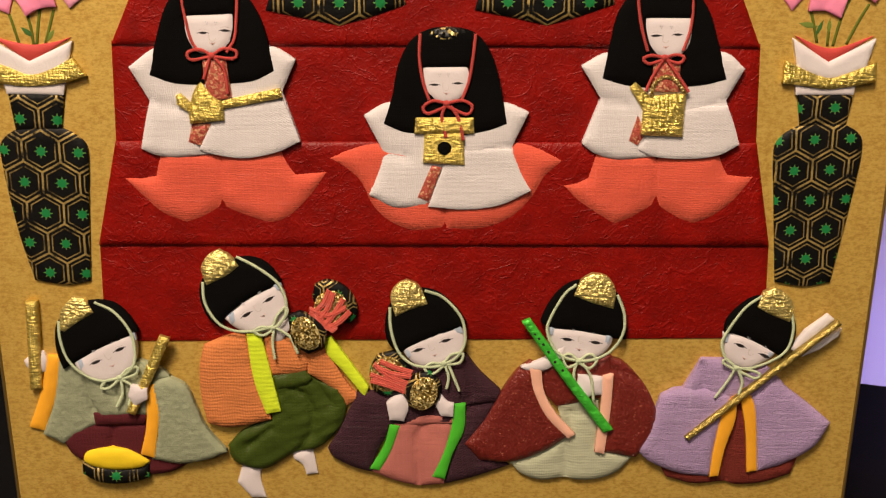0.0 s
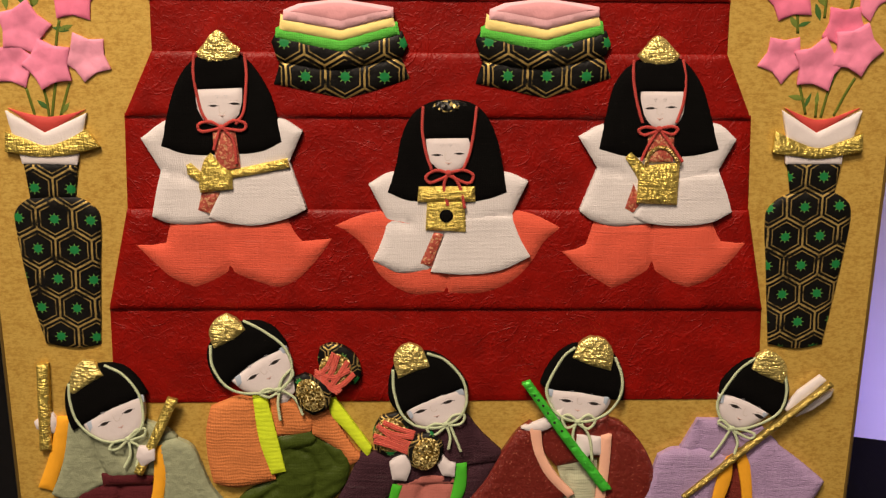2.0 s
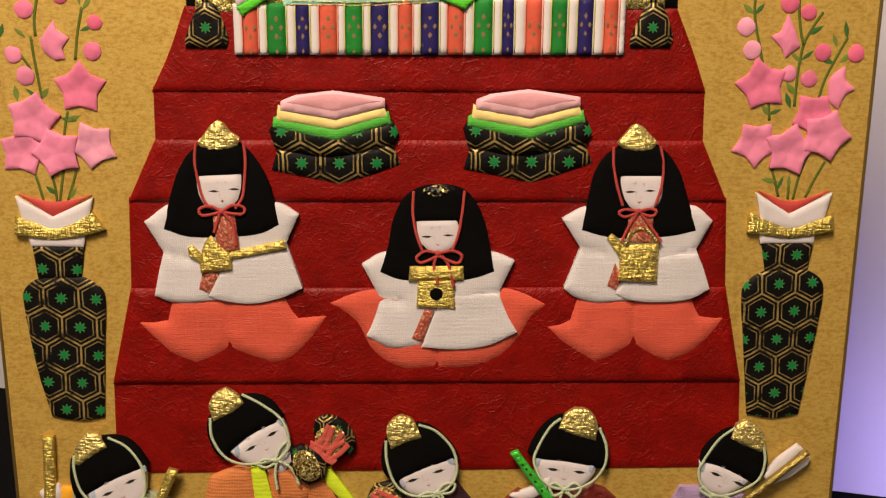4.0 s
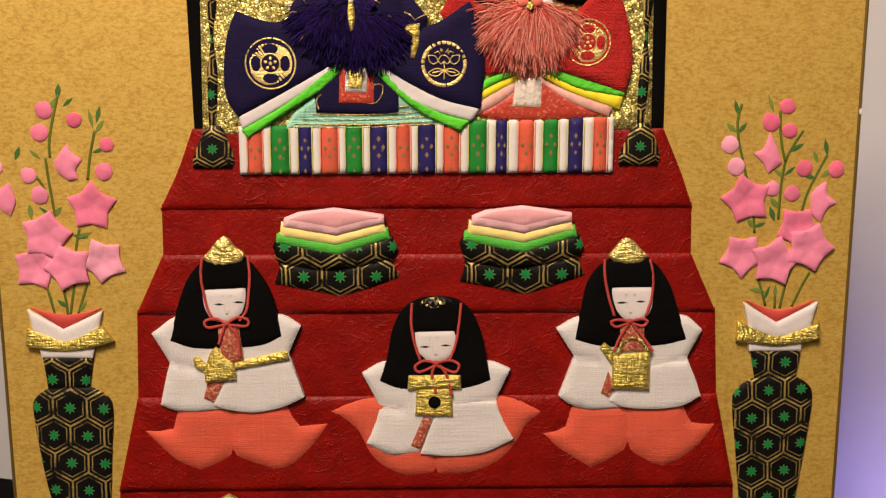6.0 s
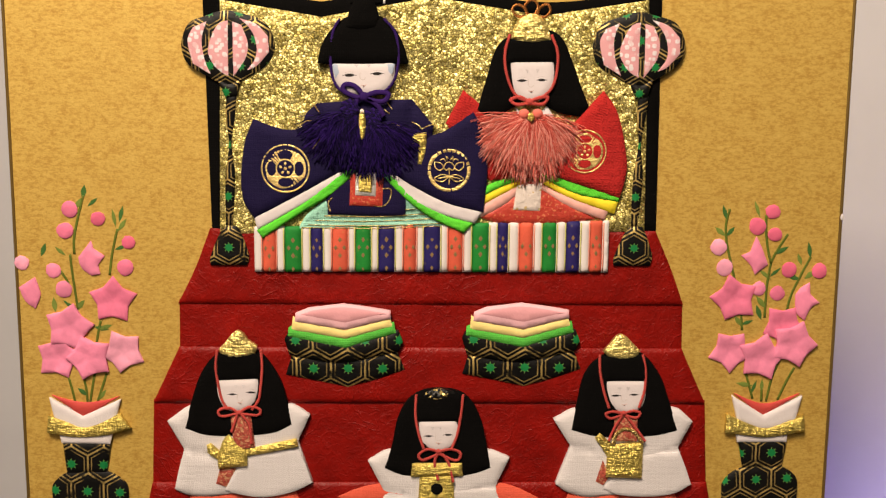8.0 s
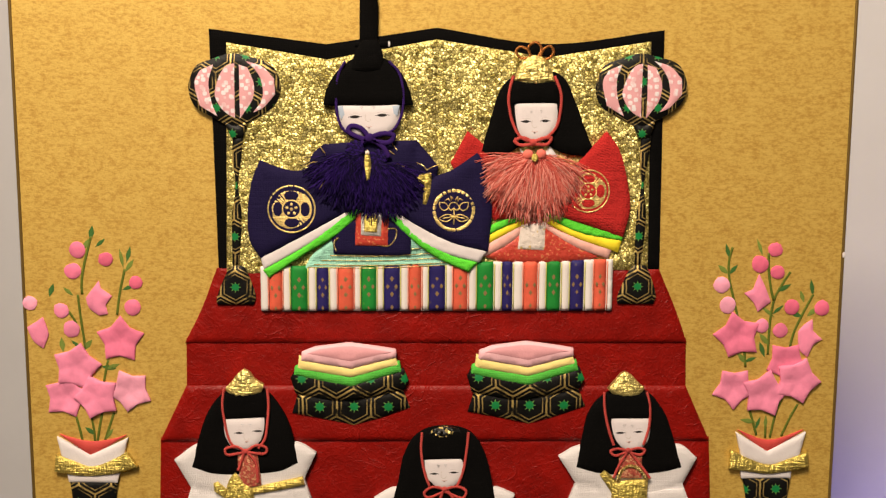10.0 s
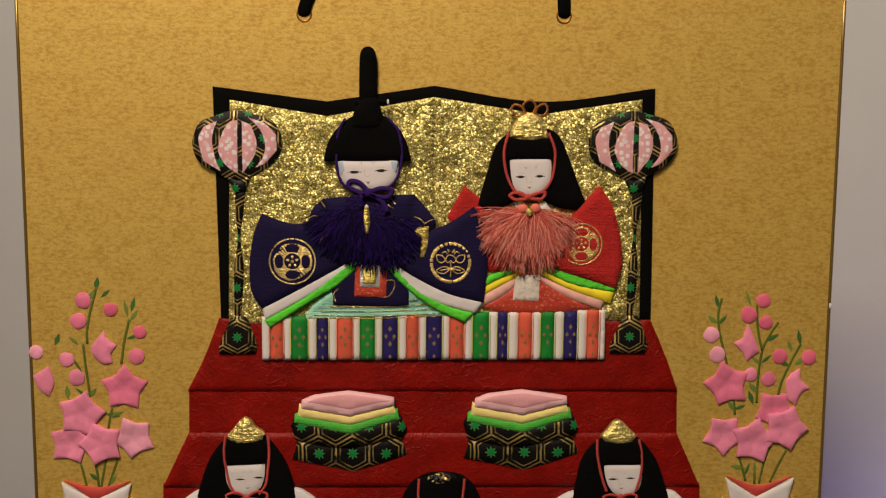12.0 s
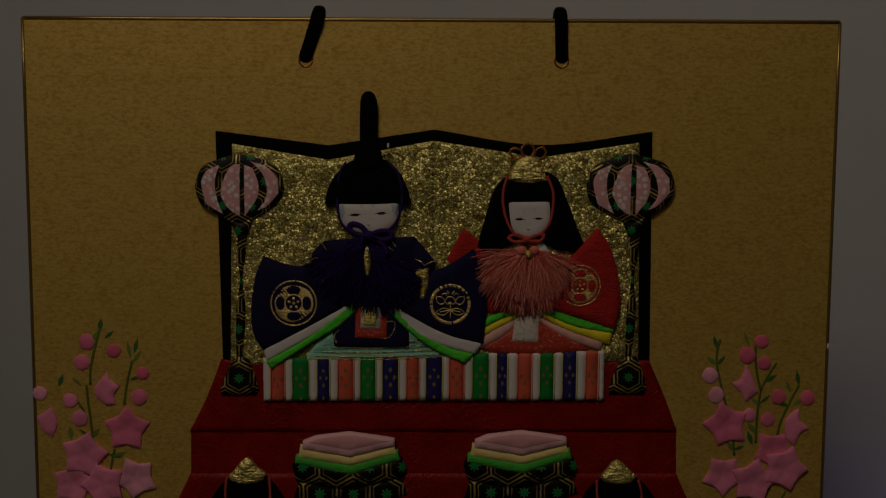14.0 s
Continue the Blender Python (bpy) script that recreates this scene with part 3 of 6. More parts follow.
DRUM_GOLD = glitter("drum_gold_flakes", (0.30, 0.19, 0.04), (0.95, 0.76, 0.32), 2400, 0.45, 1.3, 0.7)
GOLD_THREAD = glitter("gold_thread", (0.40, 0.26, 0.07), (0.80, 0.62, 0.26), 2400, 0.4, 0.8, 0.8)
DRUM_CORD = cloth("drum_cord_red", (0.62, 0.11, 0.08), 900, 45, 0.5, threads=0.5)
FLECKED_BLACK = glitter("gold_flecked_black", (0.008, 0.007, 0.006), (0.70, 0.52, 0.18), 1600, 0.22, 0.8, 0.5)
FLECKED_WHITE = glitter("gold_flecked_white", (0.72, 0.62, 0.56), (0.62, 0.44, 0.18), 1500, 0.06, 0.2, 0.05)
SHEEN_RED = glitter("red_gold_brocade", (0.50, 0.05, 0.03), (0.60, 0.16, 0.07), 2000, 0.1, 0.2, 0.1)
# the brightest purple thread tone paints highlights onto the dark silk
PURPLE_SILK = [cloth("purple_tassel_silk_" + n, v, 1500, 0, 0.2) for n, v in (("dark", (0.004, 0.001, 0.02)), ("deep", (0.008, 0.0015, 0.042)), ("highlight", (0.020, 0.004, 0.10)))]
# deep to pale coral threads carry the tassel's shading in their colour
CORAL_SILK = [cloth("coral_tassel_silk_" + n, v, 1500, 0, 0.2) for n, v in (("deep", (0.54, 0.075, 0.055)), ("mid", (0.72, 0.16, 0.12)), ("pale", (0.82, 0.32, 0.26)))]


def lantern_pink():
    """Pale pink crepe printed with small white petals."""
    m = Mat("pink_patterned_crepe", (0.74, 0.36, 0.35), 0.8)
    petal = m.node("ShaderNodeTexVoronoi", Scale=600.0)
    petal.distance = "MINKOWSKI"
    petal.inputs["Exponent"].default_value = 3.0
    m.link(m.co, petal.inputs["Vector"])
    spots = m.span(petal.outputs["Distance"], 0.34, 0.42, 1.0, 0.0)
    blot = m.span(m.noise(240, 3), 0.4, 0.52)
    m.colour(m.mix(m.math("MULTIPLY", spots, m.math("ADD", 0.3, m.math("MULTIPLY", blot, 0.7))), (0.66, 0.33, 0.35), (0.74, 0.66, 0.68)))
    return m.bump(m.noise(420, 4, 0.65), m.math("MULTIPLY", spots, 0.3), strength=0.4, far=0.0004).m


LANTERN_PINK = lantern_pink()
PETAL = [smooth_cloth("petal_" + n, c, 0.8, 0.2) for n, c in (("rose", (0.70, 0.165, 0.28)), ("pink", (0.74, 0.22, 0.35)), ("pale", (0.76, 0.31, 0.43)), ("deep", (0.68, 0.125, 0.22)))]
STEM_GREEN = smooth_cloth("painted_stem", (0.10, 0.13, 0.015), 0.7, 0.2)
LEAF_GREENS = [smooth_cloth("painted_leaf_" + n, c, 0.7, 0.2) for n, c in (("dark", (0.05, 0.13, 0.028)), ("light", (0.15, 0.20, 0.035)))]


def face(d, outline, eyes, turn, lift, nose, mouth, brows=(), eye_size=(1.75, 0.42), temples=()):
    """A flat padded face with slit eyes, a faint nose and mouth."""
    d.pad(outline, FACE_CLOTH, lift, 3.0, 2.4, dent=0.0, grid=1.3)
    top = lift + 3.0
    c, s = math.cos(radians(turn)), math.sin(radians(turn))

    def at(u, v):
        return (x + u * c - v * s, z + u * s + v * c)

    for k, (x, z) in enumerate(eyes):
        d.dot(x, z, INK, eye_size[0] * 0.9, eye_size[1], top - 0.08, 0.1, turn, 14, 1.25)
        d.cord([at(-eye_size[0], -0.05), at(0, eye_size[1] * 0.75), at(eye_size[0], -0.05)], INK, 0.1, top - 0.02, 0, 4, 0.5)
        d.cord([at(-0.7 * eye_size[0], 0.75), at(0, 1.05), at(0.7 * eye_size[0], 0.75)], INK_GREY, 0.05, top - 0.03, 0, 4, 0.5)
    for x, z in brows:
        for u, v in ((-0.26, 0.2), (0.26, 0.15), (0.05, -0.3)):
            d.dot(*at(u, v), BROW, 0.16, 0.24, top - 0.05, 0.05, turn + 40 * u)
    x, z = nose
    d.cord([at(-0.75, 1.5), at(-0.85, 0.1), at(-0.45, -0.65), at(0.35, -0.65), at(0.8, 0.0)], NOSE_LINE, 0.1, top - 0.05, 0, 5, 0.4)
    x, z = mouth
    d.dot(x, z - 0.1, LIP, 0.42, 0.42, top - 0.1, 0.1, turn)
    d.cord([at(-0.8, 0.3), at(0, -0.05), at(0.8, 0.3)], LIP, 0.12, top - 0.04, 0, 4, 0.4)
    for outline in temples:
        d.pad(outline, BLUSH, top - 0.5, 0.7, 0.8, dent=0.0)


def bow(d, material, radius, lift, *lines, twist=0.6):
    for line in lines:
        d.cord(line, material, radius, lift, twist)
    d.dot(*lines[0][0], material, radius * 2.0, radius * 1.8, lift, radius * 1.6)


def tassel(d, materials, centre, wide, high, count, lift, seed, radius=0.24, lo=-172, hi=-8, wave=2.6):
    """A loose, flat fan of many fine wavy silk threads hanging from one knot."""
    rnd = random.Random(seed)
    for k in range(count):
        a = radians(lo + (hi - lo) * k / count + rnd.gauss(0, 7))
        reach = rnd.uniform(0.5, 1.0) if k % 3 == 0 else rnd.uniform(0.86, 1.12)
        x, z = centre[0] + rnd.uniform(-2.2, 2.2), centre[1] + rnd.uniform(-1.6, 0.8)
        ex, ez = centre[0] + wide * reach * math.cos(a), centre[1] + high * reach * math.sin(a) - rnd.uniform(0, 1.8)
        line, bulge, sway = [(x, z, 0.4)], rnd.uniform(0.4, 2.2), rnd.uniform(-wave, wave)
        for s in (0.3, 0.65):
            line.append((x + (ex - x) * s + sway * math.sin(math.pi * s) + rnd.uniform(-0.5, 0.5), z + (ez - z) * s + 1.3 * math.sin(math.pi * s) + rnd.uniform(-0.5, 0.5), bulge))
        line.append((ex, ez, rnd.uniform(-0.8, 1.2)))
        d.cord(line, materials[k % len(materials)], radius * rnd.uniform(0.75, 1.3), lift, 0, 4, 1.6)


def ellipse(x, z, rx, rz, turn=0.0, count=16):
    c, s = math.cos(radians(turn)), math.sin(radians(turn))
    ring = [(rx * math.cos(a), rz * math.sin(a)) for a in np.linspace(0, 2 * math.pi, count, endpoint=False)]
    return [(x + a * c - b * s, z + a * s + b * c) for a, b in ring]


# ---- gold folding screen ----
screen = holder("folding_screen", "black-edged folding screen of crackled gold behind the dolls", "folding screen")
Piece().pad([(-64.6, 267.2), (-31.1, 263), (0.5, 267.8), (32.5, 263.4), (65.7, 267.4)] + [(66.4, 197.9), (-63.4, 196.4)], BLACK_CLOTH, 0.1, 1.6, 1.0, sharp=15, grid=3).part("frame", screen)
Piece().pad([(-59.6, 263.3), (-31, 258.7), (0.5, 264.5)] + [(0.9, 197.2), (-61, 196.5)], SCREEN_GOLD, 1.3, 1.3, 0.5, sharp=15, grid=2, dent=0.3).part("panel", screen)
Piece().pad([(0.3, 264.5), (32.2, 259.6), (61.9, 264.2)] + [(62.9, 198), (0.7, 197.2)], SCREEN_GOLD, 1.3, 1.3, 0.5, sharp=15, grid=2, dent=0.3).part("panel", screen)

# ---- paper lanterns on stands ----
def lantern(dx, dz, lean):
    """dx, dz: shift of the whole in mm; lean: further shift of the shade to the side."""
    ob = holder("standing_lantern", "round pink lantern on a black patterned pole", "lantern", "lanterns beside the screen")
    x, z = (-58.3, 192.7)
    satin = hex_cloth("hex_cloth_lantern", (x + dx, z + dz), 8.6)

    def at(outline, shift=0.0):
        return [(x + dx + shift, z + dz) for x, z in outline]

    shade_part = Piece().pad(at([(-70.2, 253), (-68.2, 256.8), (-63.6, 258.7), (-58, 260.3), (-53.2, 259.4), (-47.2, 257.4), (-44.7, 253.4), (-44.3, 249.5), (-46.3, 245.5), (-51.2, 242), (-57.7, 239.5), (-64.1, 242.2), (-68.8, 245.1), (-70.6, 249.4)], lean), satin, 1.6, 3.2, 5.0).part("shade", ob)
    for gore in (
        [(-68.7, 252), (-67.1, 255.4), (-63.3, 257.1), (-64.5, 251.7), (-63.7, 245.7), (-62.4, 242.4), (-67.4, 245.4)],
        [(-63.2, 248.9), (-61.9, 253.6), (-59.5, 256.8), (-57.2, 257.4), (-57.4, 241.9), (-60.4, 243.7), (-62.3, 246.2)],
        [(-56, 257.1), (-53.4, 256.2), (-51.6, 251.5), (-52.2, 247), (-56, 241.8)],
        [(-54, 258.1), (-49.3, 256.5), (-46, 253.1), (-45.8, 248.7), (-49.4, 244.8), (-52.1, 243.6), (-49.8, 247.1), (-49.7, 251.8), (-51.5, 255.7)],
    ):
        Piece().pad(at(gore, lean), LANTERN_PINK, 4.2, 1.0, 1.6, sharp=40).part("gore", shade_part, "pink patterned crepe gore")
    Piece().pad(at([(-60.7, 241), (-57.2, 239.7), (-53.6, 241.6), (-55.2, 236.5), (-58.4, 235.8)], lean / 2), satin, 2.6, 2.4, 1.6).part("cup", ob)
    Piece().pad(at([(-58.3, 236.5), (-55.3, 236.8), (-56, 230.2), (-57, 222.9), (-56.2, 213.1), (-57.2, 199.1), (-59.2, 199.1), (-59, 213.1), (-57.8, 222.9), (-58.6, 230.2)]), satin, 1.8, 2.2, 1.3).part("pole", ob)
    Piece().pad(at([(-60.8, 197.2), (-59.2, 198.9), (-55.9, 198.9), (-54.5, 196.2), (-52.6, 189.9), (-53.3, 187.4), (-63.9, 187.4), (-64, 189.4)]), satin, 2.0, 2.8, 2.0).part("base", ob)


a, b = (-58.6, 193.2), (59.4, 193.7)
lantern(0, 0, 0)
lantern(b[0] - a[0], b[1] - a[1], -1.2)

# ---- striped mat ----
mat_thing = holder("striped_mat", "padded mat edge of white, orange, green and navy brocade stripes", "mat")


def brocade(name, colour):
    """Striped silk with small gold diamonds woven down the middle."""
    m = Mat(name, colour, 0.6)
    fac = m.voronoi(330.0, m.stretch(1.0, 0.2, 1.0))
    m.colour(m.mix(m.span(fac, 0.10, 0.16, 0.12, 0.0), m.mix(m.span(m.noise(200, 4), 0.3, 0.7), shade(colour, 0.85), shade(colour, 1.15)), (0.42, 0.32, 0.10)))
    return m.bump(m.wave(420, "Z", 1.0), m.noise(600, 3), strength=0.05, far=0.0003).m


DULL_GOLD = Mat("dull_gold_thread", (0.24, 0.15, 0.06), 0.6, 0.3).m
FRINGE = (Mat("yellow_green_selvedge", (0.50, 0.48, 0.14), 0.7).m, Mat("salmon_selvedge", (0.72, 0.26, 0.18), 0.7).m)
STRIPES = {"W": cloth("mat_white", (0.68, 0.62, 0.60), 900, 0, 0.12, spread=0.03), "O": brocade("mat_orange", (0.60, 0.10, 0.055)), "G": brocade("mat_green", (0.015, 0.20, 0.03)), "N": brocade("mat_navy", (0.02, 0.014, 0.10))}
edges = [(-51, 192.2), (-48.5, 192.2), (-44.7, 192.2), (-42.1, 192.2), (-37.3, 192.2), (-34.5, 192.2), (-31.1, 192.2), (-28.3, 192.2), (-23.8, 192.2), (-21.5, 192.2), (-17.1, 192.2), (-14.8, 192.2), (-10.2, 192.2), (-7.5, 192.2), (-3.9, 192.2), (-1.6, 192.2), (3.1, 192.2), (5.5, 192.2), (9.7, 192.3), (12.5, 192.3), (17.3, 192.3), (19.9, 192.3), (22.9, 192.3), (26.2, 192.3), (30.3, 192.3), (33, 192.3), (37, 192.3), (39.9, 192.3), (43.9, 192.3), (46.9, 192.3), (50.5, 192.3), (52.4, 192.3)]
(x0, low0), (x1, low1) = [(-51.1, 185.5), (52.5, 185.9)]
(_, top0), (_, top1) = [(-50.9, 198.8), (52.1, 201.3)]
for k, letter in enumerate("WOWGWNWOWGWNWOWNWOWGWNWOWGWNWOW"):
    a, b = edges[k][0], edges[k + 1][0]
    za, zb = (low0 + (low1 - low0) * (a - x0) / (x1 - x0), top0 + (top1 - top0) * (a - x0) / (x1 - x0))
    puff = 1.0 if letter == "W" else 0.5
    stripe = Piece().pad([(a, za), (b, za), (b, zb), (a, zb)], STRIPES[letter], 1.2, 3.7 + 0.15 * puff, 0.16, sharp=20, grid=1.2, dent=0.15)
    if letter != "W":
        mx, mz = (a + b) / 2, (za + zb) / 2 + 0.4
        wide = min(1.0, (b - a) / 4.6)
        for ux, uz, r in ((0, 2.3, 0.72), (0, -2.3, 0.72), (1.25, 0, 0.66), (-1.25, 0, 0.66), (0, -6.2, 0.6)):
            stripe.dot(mx + ux * wide, mz + uz, DULL_GOLD, 0.85 * r * wide, r * 1.2, 4.98, 0.05, 0, 4)
        for side in (a - 0.25, b + 0.25):
            stripe.cord([(side, za + 0.5), (side, (za + zb) / 2), (side, zb - 0.5)], FRINGE[letter == "O"], 0.2, 4.75, 0, 5, 2.0)
    stripe.part("stripe", mat_thing, {"W": "white stripe", "O": "orange brocade stripe", "G": "green brocade stripe", "N": "navy brocade stripe"}[letter])

# ---- rice cake stands ----
MOCHI_TOP = smooth_cloth("rice_cake_top", (0.70, 0.33, 0.36), 0.75)
cake = holder("rice_cake_stand", "pink, yellow and green diamond rice cakes on a black stand", "rice cake stand", "rice cake stands")
CAKE_HEX = hex_cloth("hex_cloth_stand", (-23.9, 156.6), 10.2)
Piece().pad([(-40.5, 160.8), (-24.3, 159.3), (-9.6, 162.4), (-7.1, 156.2), (-15.1, 153.3), (-24, 150.8), (-32.2, 152.5), (-42.4, 154.5)], CAKE_HEX, 1.4, 3.2, 2.5, creases=[[(-24, 159.6), (-24, 150.8)]], crease=0.5, sharp=24).part("foot", cake)
Piece().pad([(-42.6, 165.5), (-41.3, 168), (-24.5, 164.3), (-9.1, 168.3), (-7.7, 164.9), (-8.8, 162.1), (-18.1, 159.9), (-24.3, 158.7), (-28.9, 158.6), (-35.1, 159.6), (-41.2, 160.8)], CAKE_HEX, 3.4, 3.4, 2.5, sharp=24).part("tray", cake)
Piece().pad([(-41.3, 169), (-40.2, 169.5), (-24.6, 166.4), (-10.3, 170.8), (-9.7, 167.6), (-18, 165.2), (-24.5, 163), (-33.4, 164.7), (-41.5, 166.6)], MOCHI_GREEN, 5.0, 2.6, 2.0, sharp=13).part("green_cake", cake, "green crepe rice cake")
Piece().pad([(-39.9, 172.4), (-39, 171.7), (-24.6, 169.2), (-11.5, 172.3), (-10.6, 169.6), (-24.6, 165.8), (-40.4, 168.4)], MOCHI_YELLOW, 5.4, 2.8, 2.0, sharp=13).part("yellow_cake", cake, "pale yellow rice cake")
pink = Piece().pad([(-39.1, 173.5), (-35.4, 175), (-25.2, 176.3), (-16.3, 175.1), (-11.3, 174.3), (-11.2, 172), (-24.6, 168.5), (-39.4, 171)], MOCHI_PINK, 5.8, 3.0, 1.2, sharp=13, dent=0.1).part("pink_cake", cake, "pale pink rice cake")
Piece().pad([(-37.5, 173.2), (-33.9, 174.6), (-25.2, 175.5), (-17.1, 174.5), (-12.7, 173.7), (-24.5, 170.8)], MOCHI_TOP, 8.2, 0.9, 0.9, sharp=13, dent=0.1).part("cake_top", pink, "deeper pink diamond top")
a, b = (-24.6, 166), (27.8, 166.5)
copy_thing(cake, pose((b[0] - a[0]) / 1000, 0, (b[1] - a[1]) / 1000))

# ---- vases ----


def vase(star, pitch, turn, body, neck, under, collar, red, band, seed):
    v = holder("flower_vase", "black hexagon-patterned vase with gold-tied white paper collar", "vase", "vases beside the platform")
    satin = hex_cloth("hex_cloth_vase", star, pitch, turn)
    Piece().pad(body, satin, 0.2, 2.6, 3.0).part("body", v)
    Piece().pad(neck, satin, 0.3, 2.2, 2.0).part("neck", v)
    Piece().pad(under, COLLAR_WHITE, 1.6, 1.2, 0.8, dent=0.1).part("paper_hem", v)
    Piece().pad(red, COLLAR_RED, 0.6, 1.2, 0.7, dent=0.1, sharp=40).part("red_paper", v, "red inner paper")
    Piece().pad(collar, COLLAR_WHITE, 1.2, 2.0, 1.4, dent=0.2, sharp=40).part("paper_collar", v, "folded white paper collar")
    Piece().pad(band, FOIL, 2.6, 2.2, 2.0, dent=0.5, sharp=40).part("gold_band", v, "wrinkled gold band")
    return v


vase((-102.6, 117.9), 9.7, -2.0, [(-108.7, 123.5), (-102.6, 124.2), (-96.3, 123.8), (-91.3, 120.5), (-90.5, 117.2), (-91.5, 105.1), (-93.3, 81.7), (-99.5, 80.6), (-108.3, 81.9), (-111.3, 96.5), (-113.5, 118.2), (-112.3, 121)], [(-109.6, 133.3), (-95.1, 133.3), (-96.8, 123.5), (-108.7, 123.2)], [(-110.4, 136.3), (-94.4, 136.3), (-95.3, 132.7), (-109.8, 132.9)],
     [(-112.9, 147), (-103.1, 141.3), (-91.7, 146.6), (-93.9, 139.5), (-96.9, 136.3), (-109.5, 136.3), (-111.3, 139.8)], [(-112.3, 147.7), (-108.6, 146.5), (-102.5, 145.4), (-96.2, 146.2), (-92.1, 147.4), (-102.8, 140.8)], [(-113.2, 141.6), (-108.2, 139.8), (-103.1, 138), (-97.5, 139.5), (-92.1, 142.4), (-88.9, 137.7), (-95.4, 135.8), (-104.9, 135), (-113.8, 136.3)], 1)
vase((99.5, 122.3), 9.5, 2.5, [(94.9, 125.6), (101.2, 126.8), (106.9, 126.3), (111.5, 123.5), (112.6, 119.8), (111.9, 110), (110.3, 96.2), (108.6, 82.5), (101.5, 81.2), (93.5, 82.5), (90.9, 104.9), (89.4, 119.8), (91.1, 123.1)], [(93.8, 134.4), (108.6, 134.7), (107.4, 125.8), (95.5, 125.5)], [(92.9, 137.3), (108.5, 137.3), (108.3, 134.1), (93.3, 134)],
     [(91.1, 148.5), (100.8, 142.5), (112.3, 148.5), (110.6, 140.8), (101.9, 138), (93, 140.7)], [(91.6, 149.1), (101.3, 145.9), (111.8, 149.1), (100.8, 141.9)], [(89.6, 143), (95.4, 140.3), (101.4, 138.5), (107.3, 140.3), (113, 142.5), (113.4, 137.5), (102.1, 135.7), (95.7, 136.3), (89.4, 137.2)], 2)

# ---- painted sprays with padded blossoms ----


def spray(stars, cuts, buds, stems, leaves, label):
    s = holder("blossom_spray", label, "flower spray", "flower sprays")
    rnd = random.Random(len(buds))
    for line in stems:
        Piece().cord(line, STEM_GREEN, 0.38, 0.06, 0, 6, 0.8, 0.35).part("stem", s)
    for k, ((x, z), turn) in enumerate(leaves):
        c, w = math.cos(radians(turn)), math.sin(radians(turn))
        long, half = rnd.uniform(1.9, 2.9), rnd.uniform(0.5, 0.85)
        leaf = [(x - long * c, z - long * w), (x + half * w, z - half * c), (x + long * c, z + long * w), (x - half * w, z + half * c)]
        Piece().pad(leaf, LEAF_GREENS[k % 2], 0.05, 0.15, 0.3, sharp=100, dent=0.0).part("leaf", s)
    for (x, z), r in buds:
        sides = rnd.choice((7, 9, 11))
        ring = [(x + r * rnd.uniform(0.9, 1.06) * math.cos(a), z + r * rnd.uniform(0.9, 1.06) * math.sin(a)) for a in np.linspace(0, 2 * math.pi, sides, endpoint=False) + rnd.random()]
        Piece().pad(ring, PETAL[rnd.choice((0, 1, 2, 3))], 0.1, 0.8, 0.7, sharp=80, dent=0.12).part("bud", s)
    for outline in cuts:
        Piece().pad(outline, PETAL[1], 0.1, 1.2, 0.7, sharp=40).part("half_blossom", s)
    for (x, z), r, turn, lift, shade_of in stars:
        r *= 1.05
        ring, lines = [], []
        for k in range(5):
            a = radians(turn + 72 * k)
            tip = r * rnd.uniform(0.95, 1.06)
            ring += [(x + tip * math.cos(a), z + tip * math.sin(a)), (x + 0.68 * r * math.cos(a + 0.628), z + 0.68 * r * math.sin(a + 0.628))]
            lines.append([(x + 0.15 * r * math.cos(a + 0.628), z + 0.15 * r * math.sin(a + 0.628)), (x + 0.6 * r * math.cos(a + 0.628), z + 0.6 * r * math.sin(a + 0.628))])
        Piece().pad(ring, PETAL[shade_of], lift, 1.5, 0.8, creases=lines, crease=0.4, sharp=20, grid=1.0).part("blossom", s)
    return s


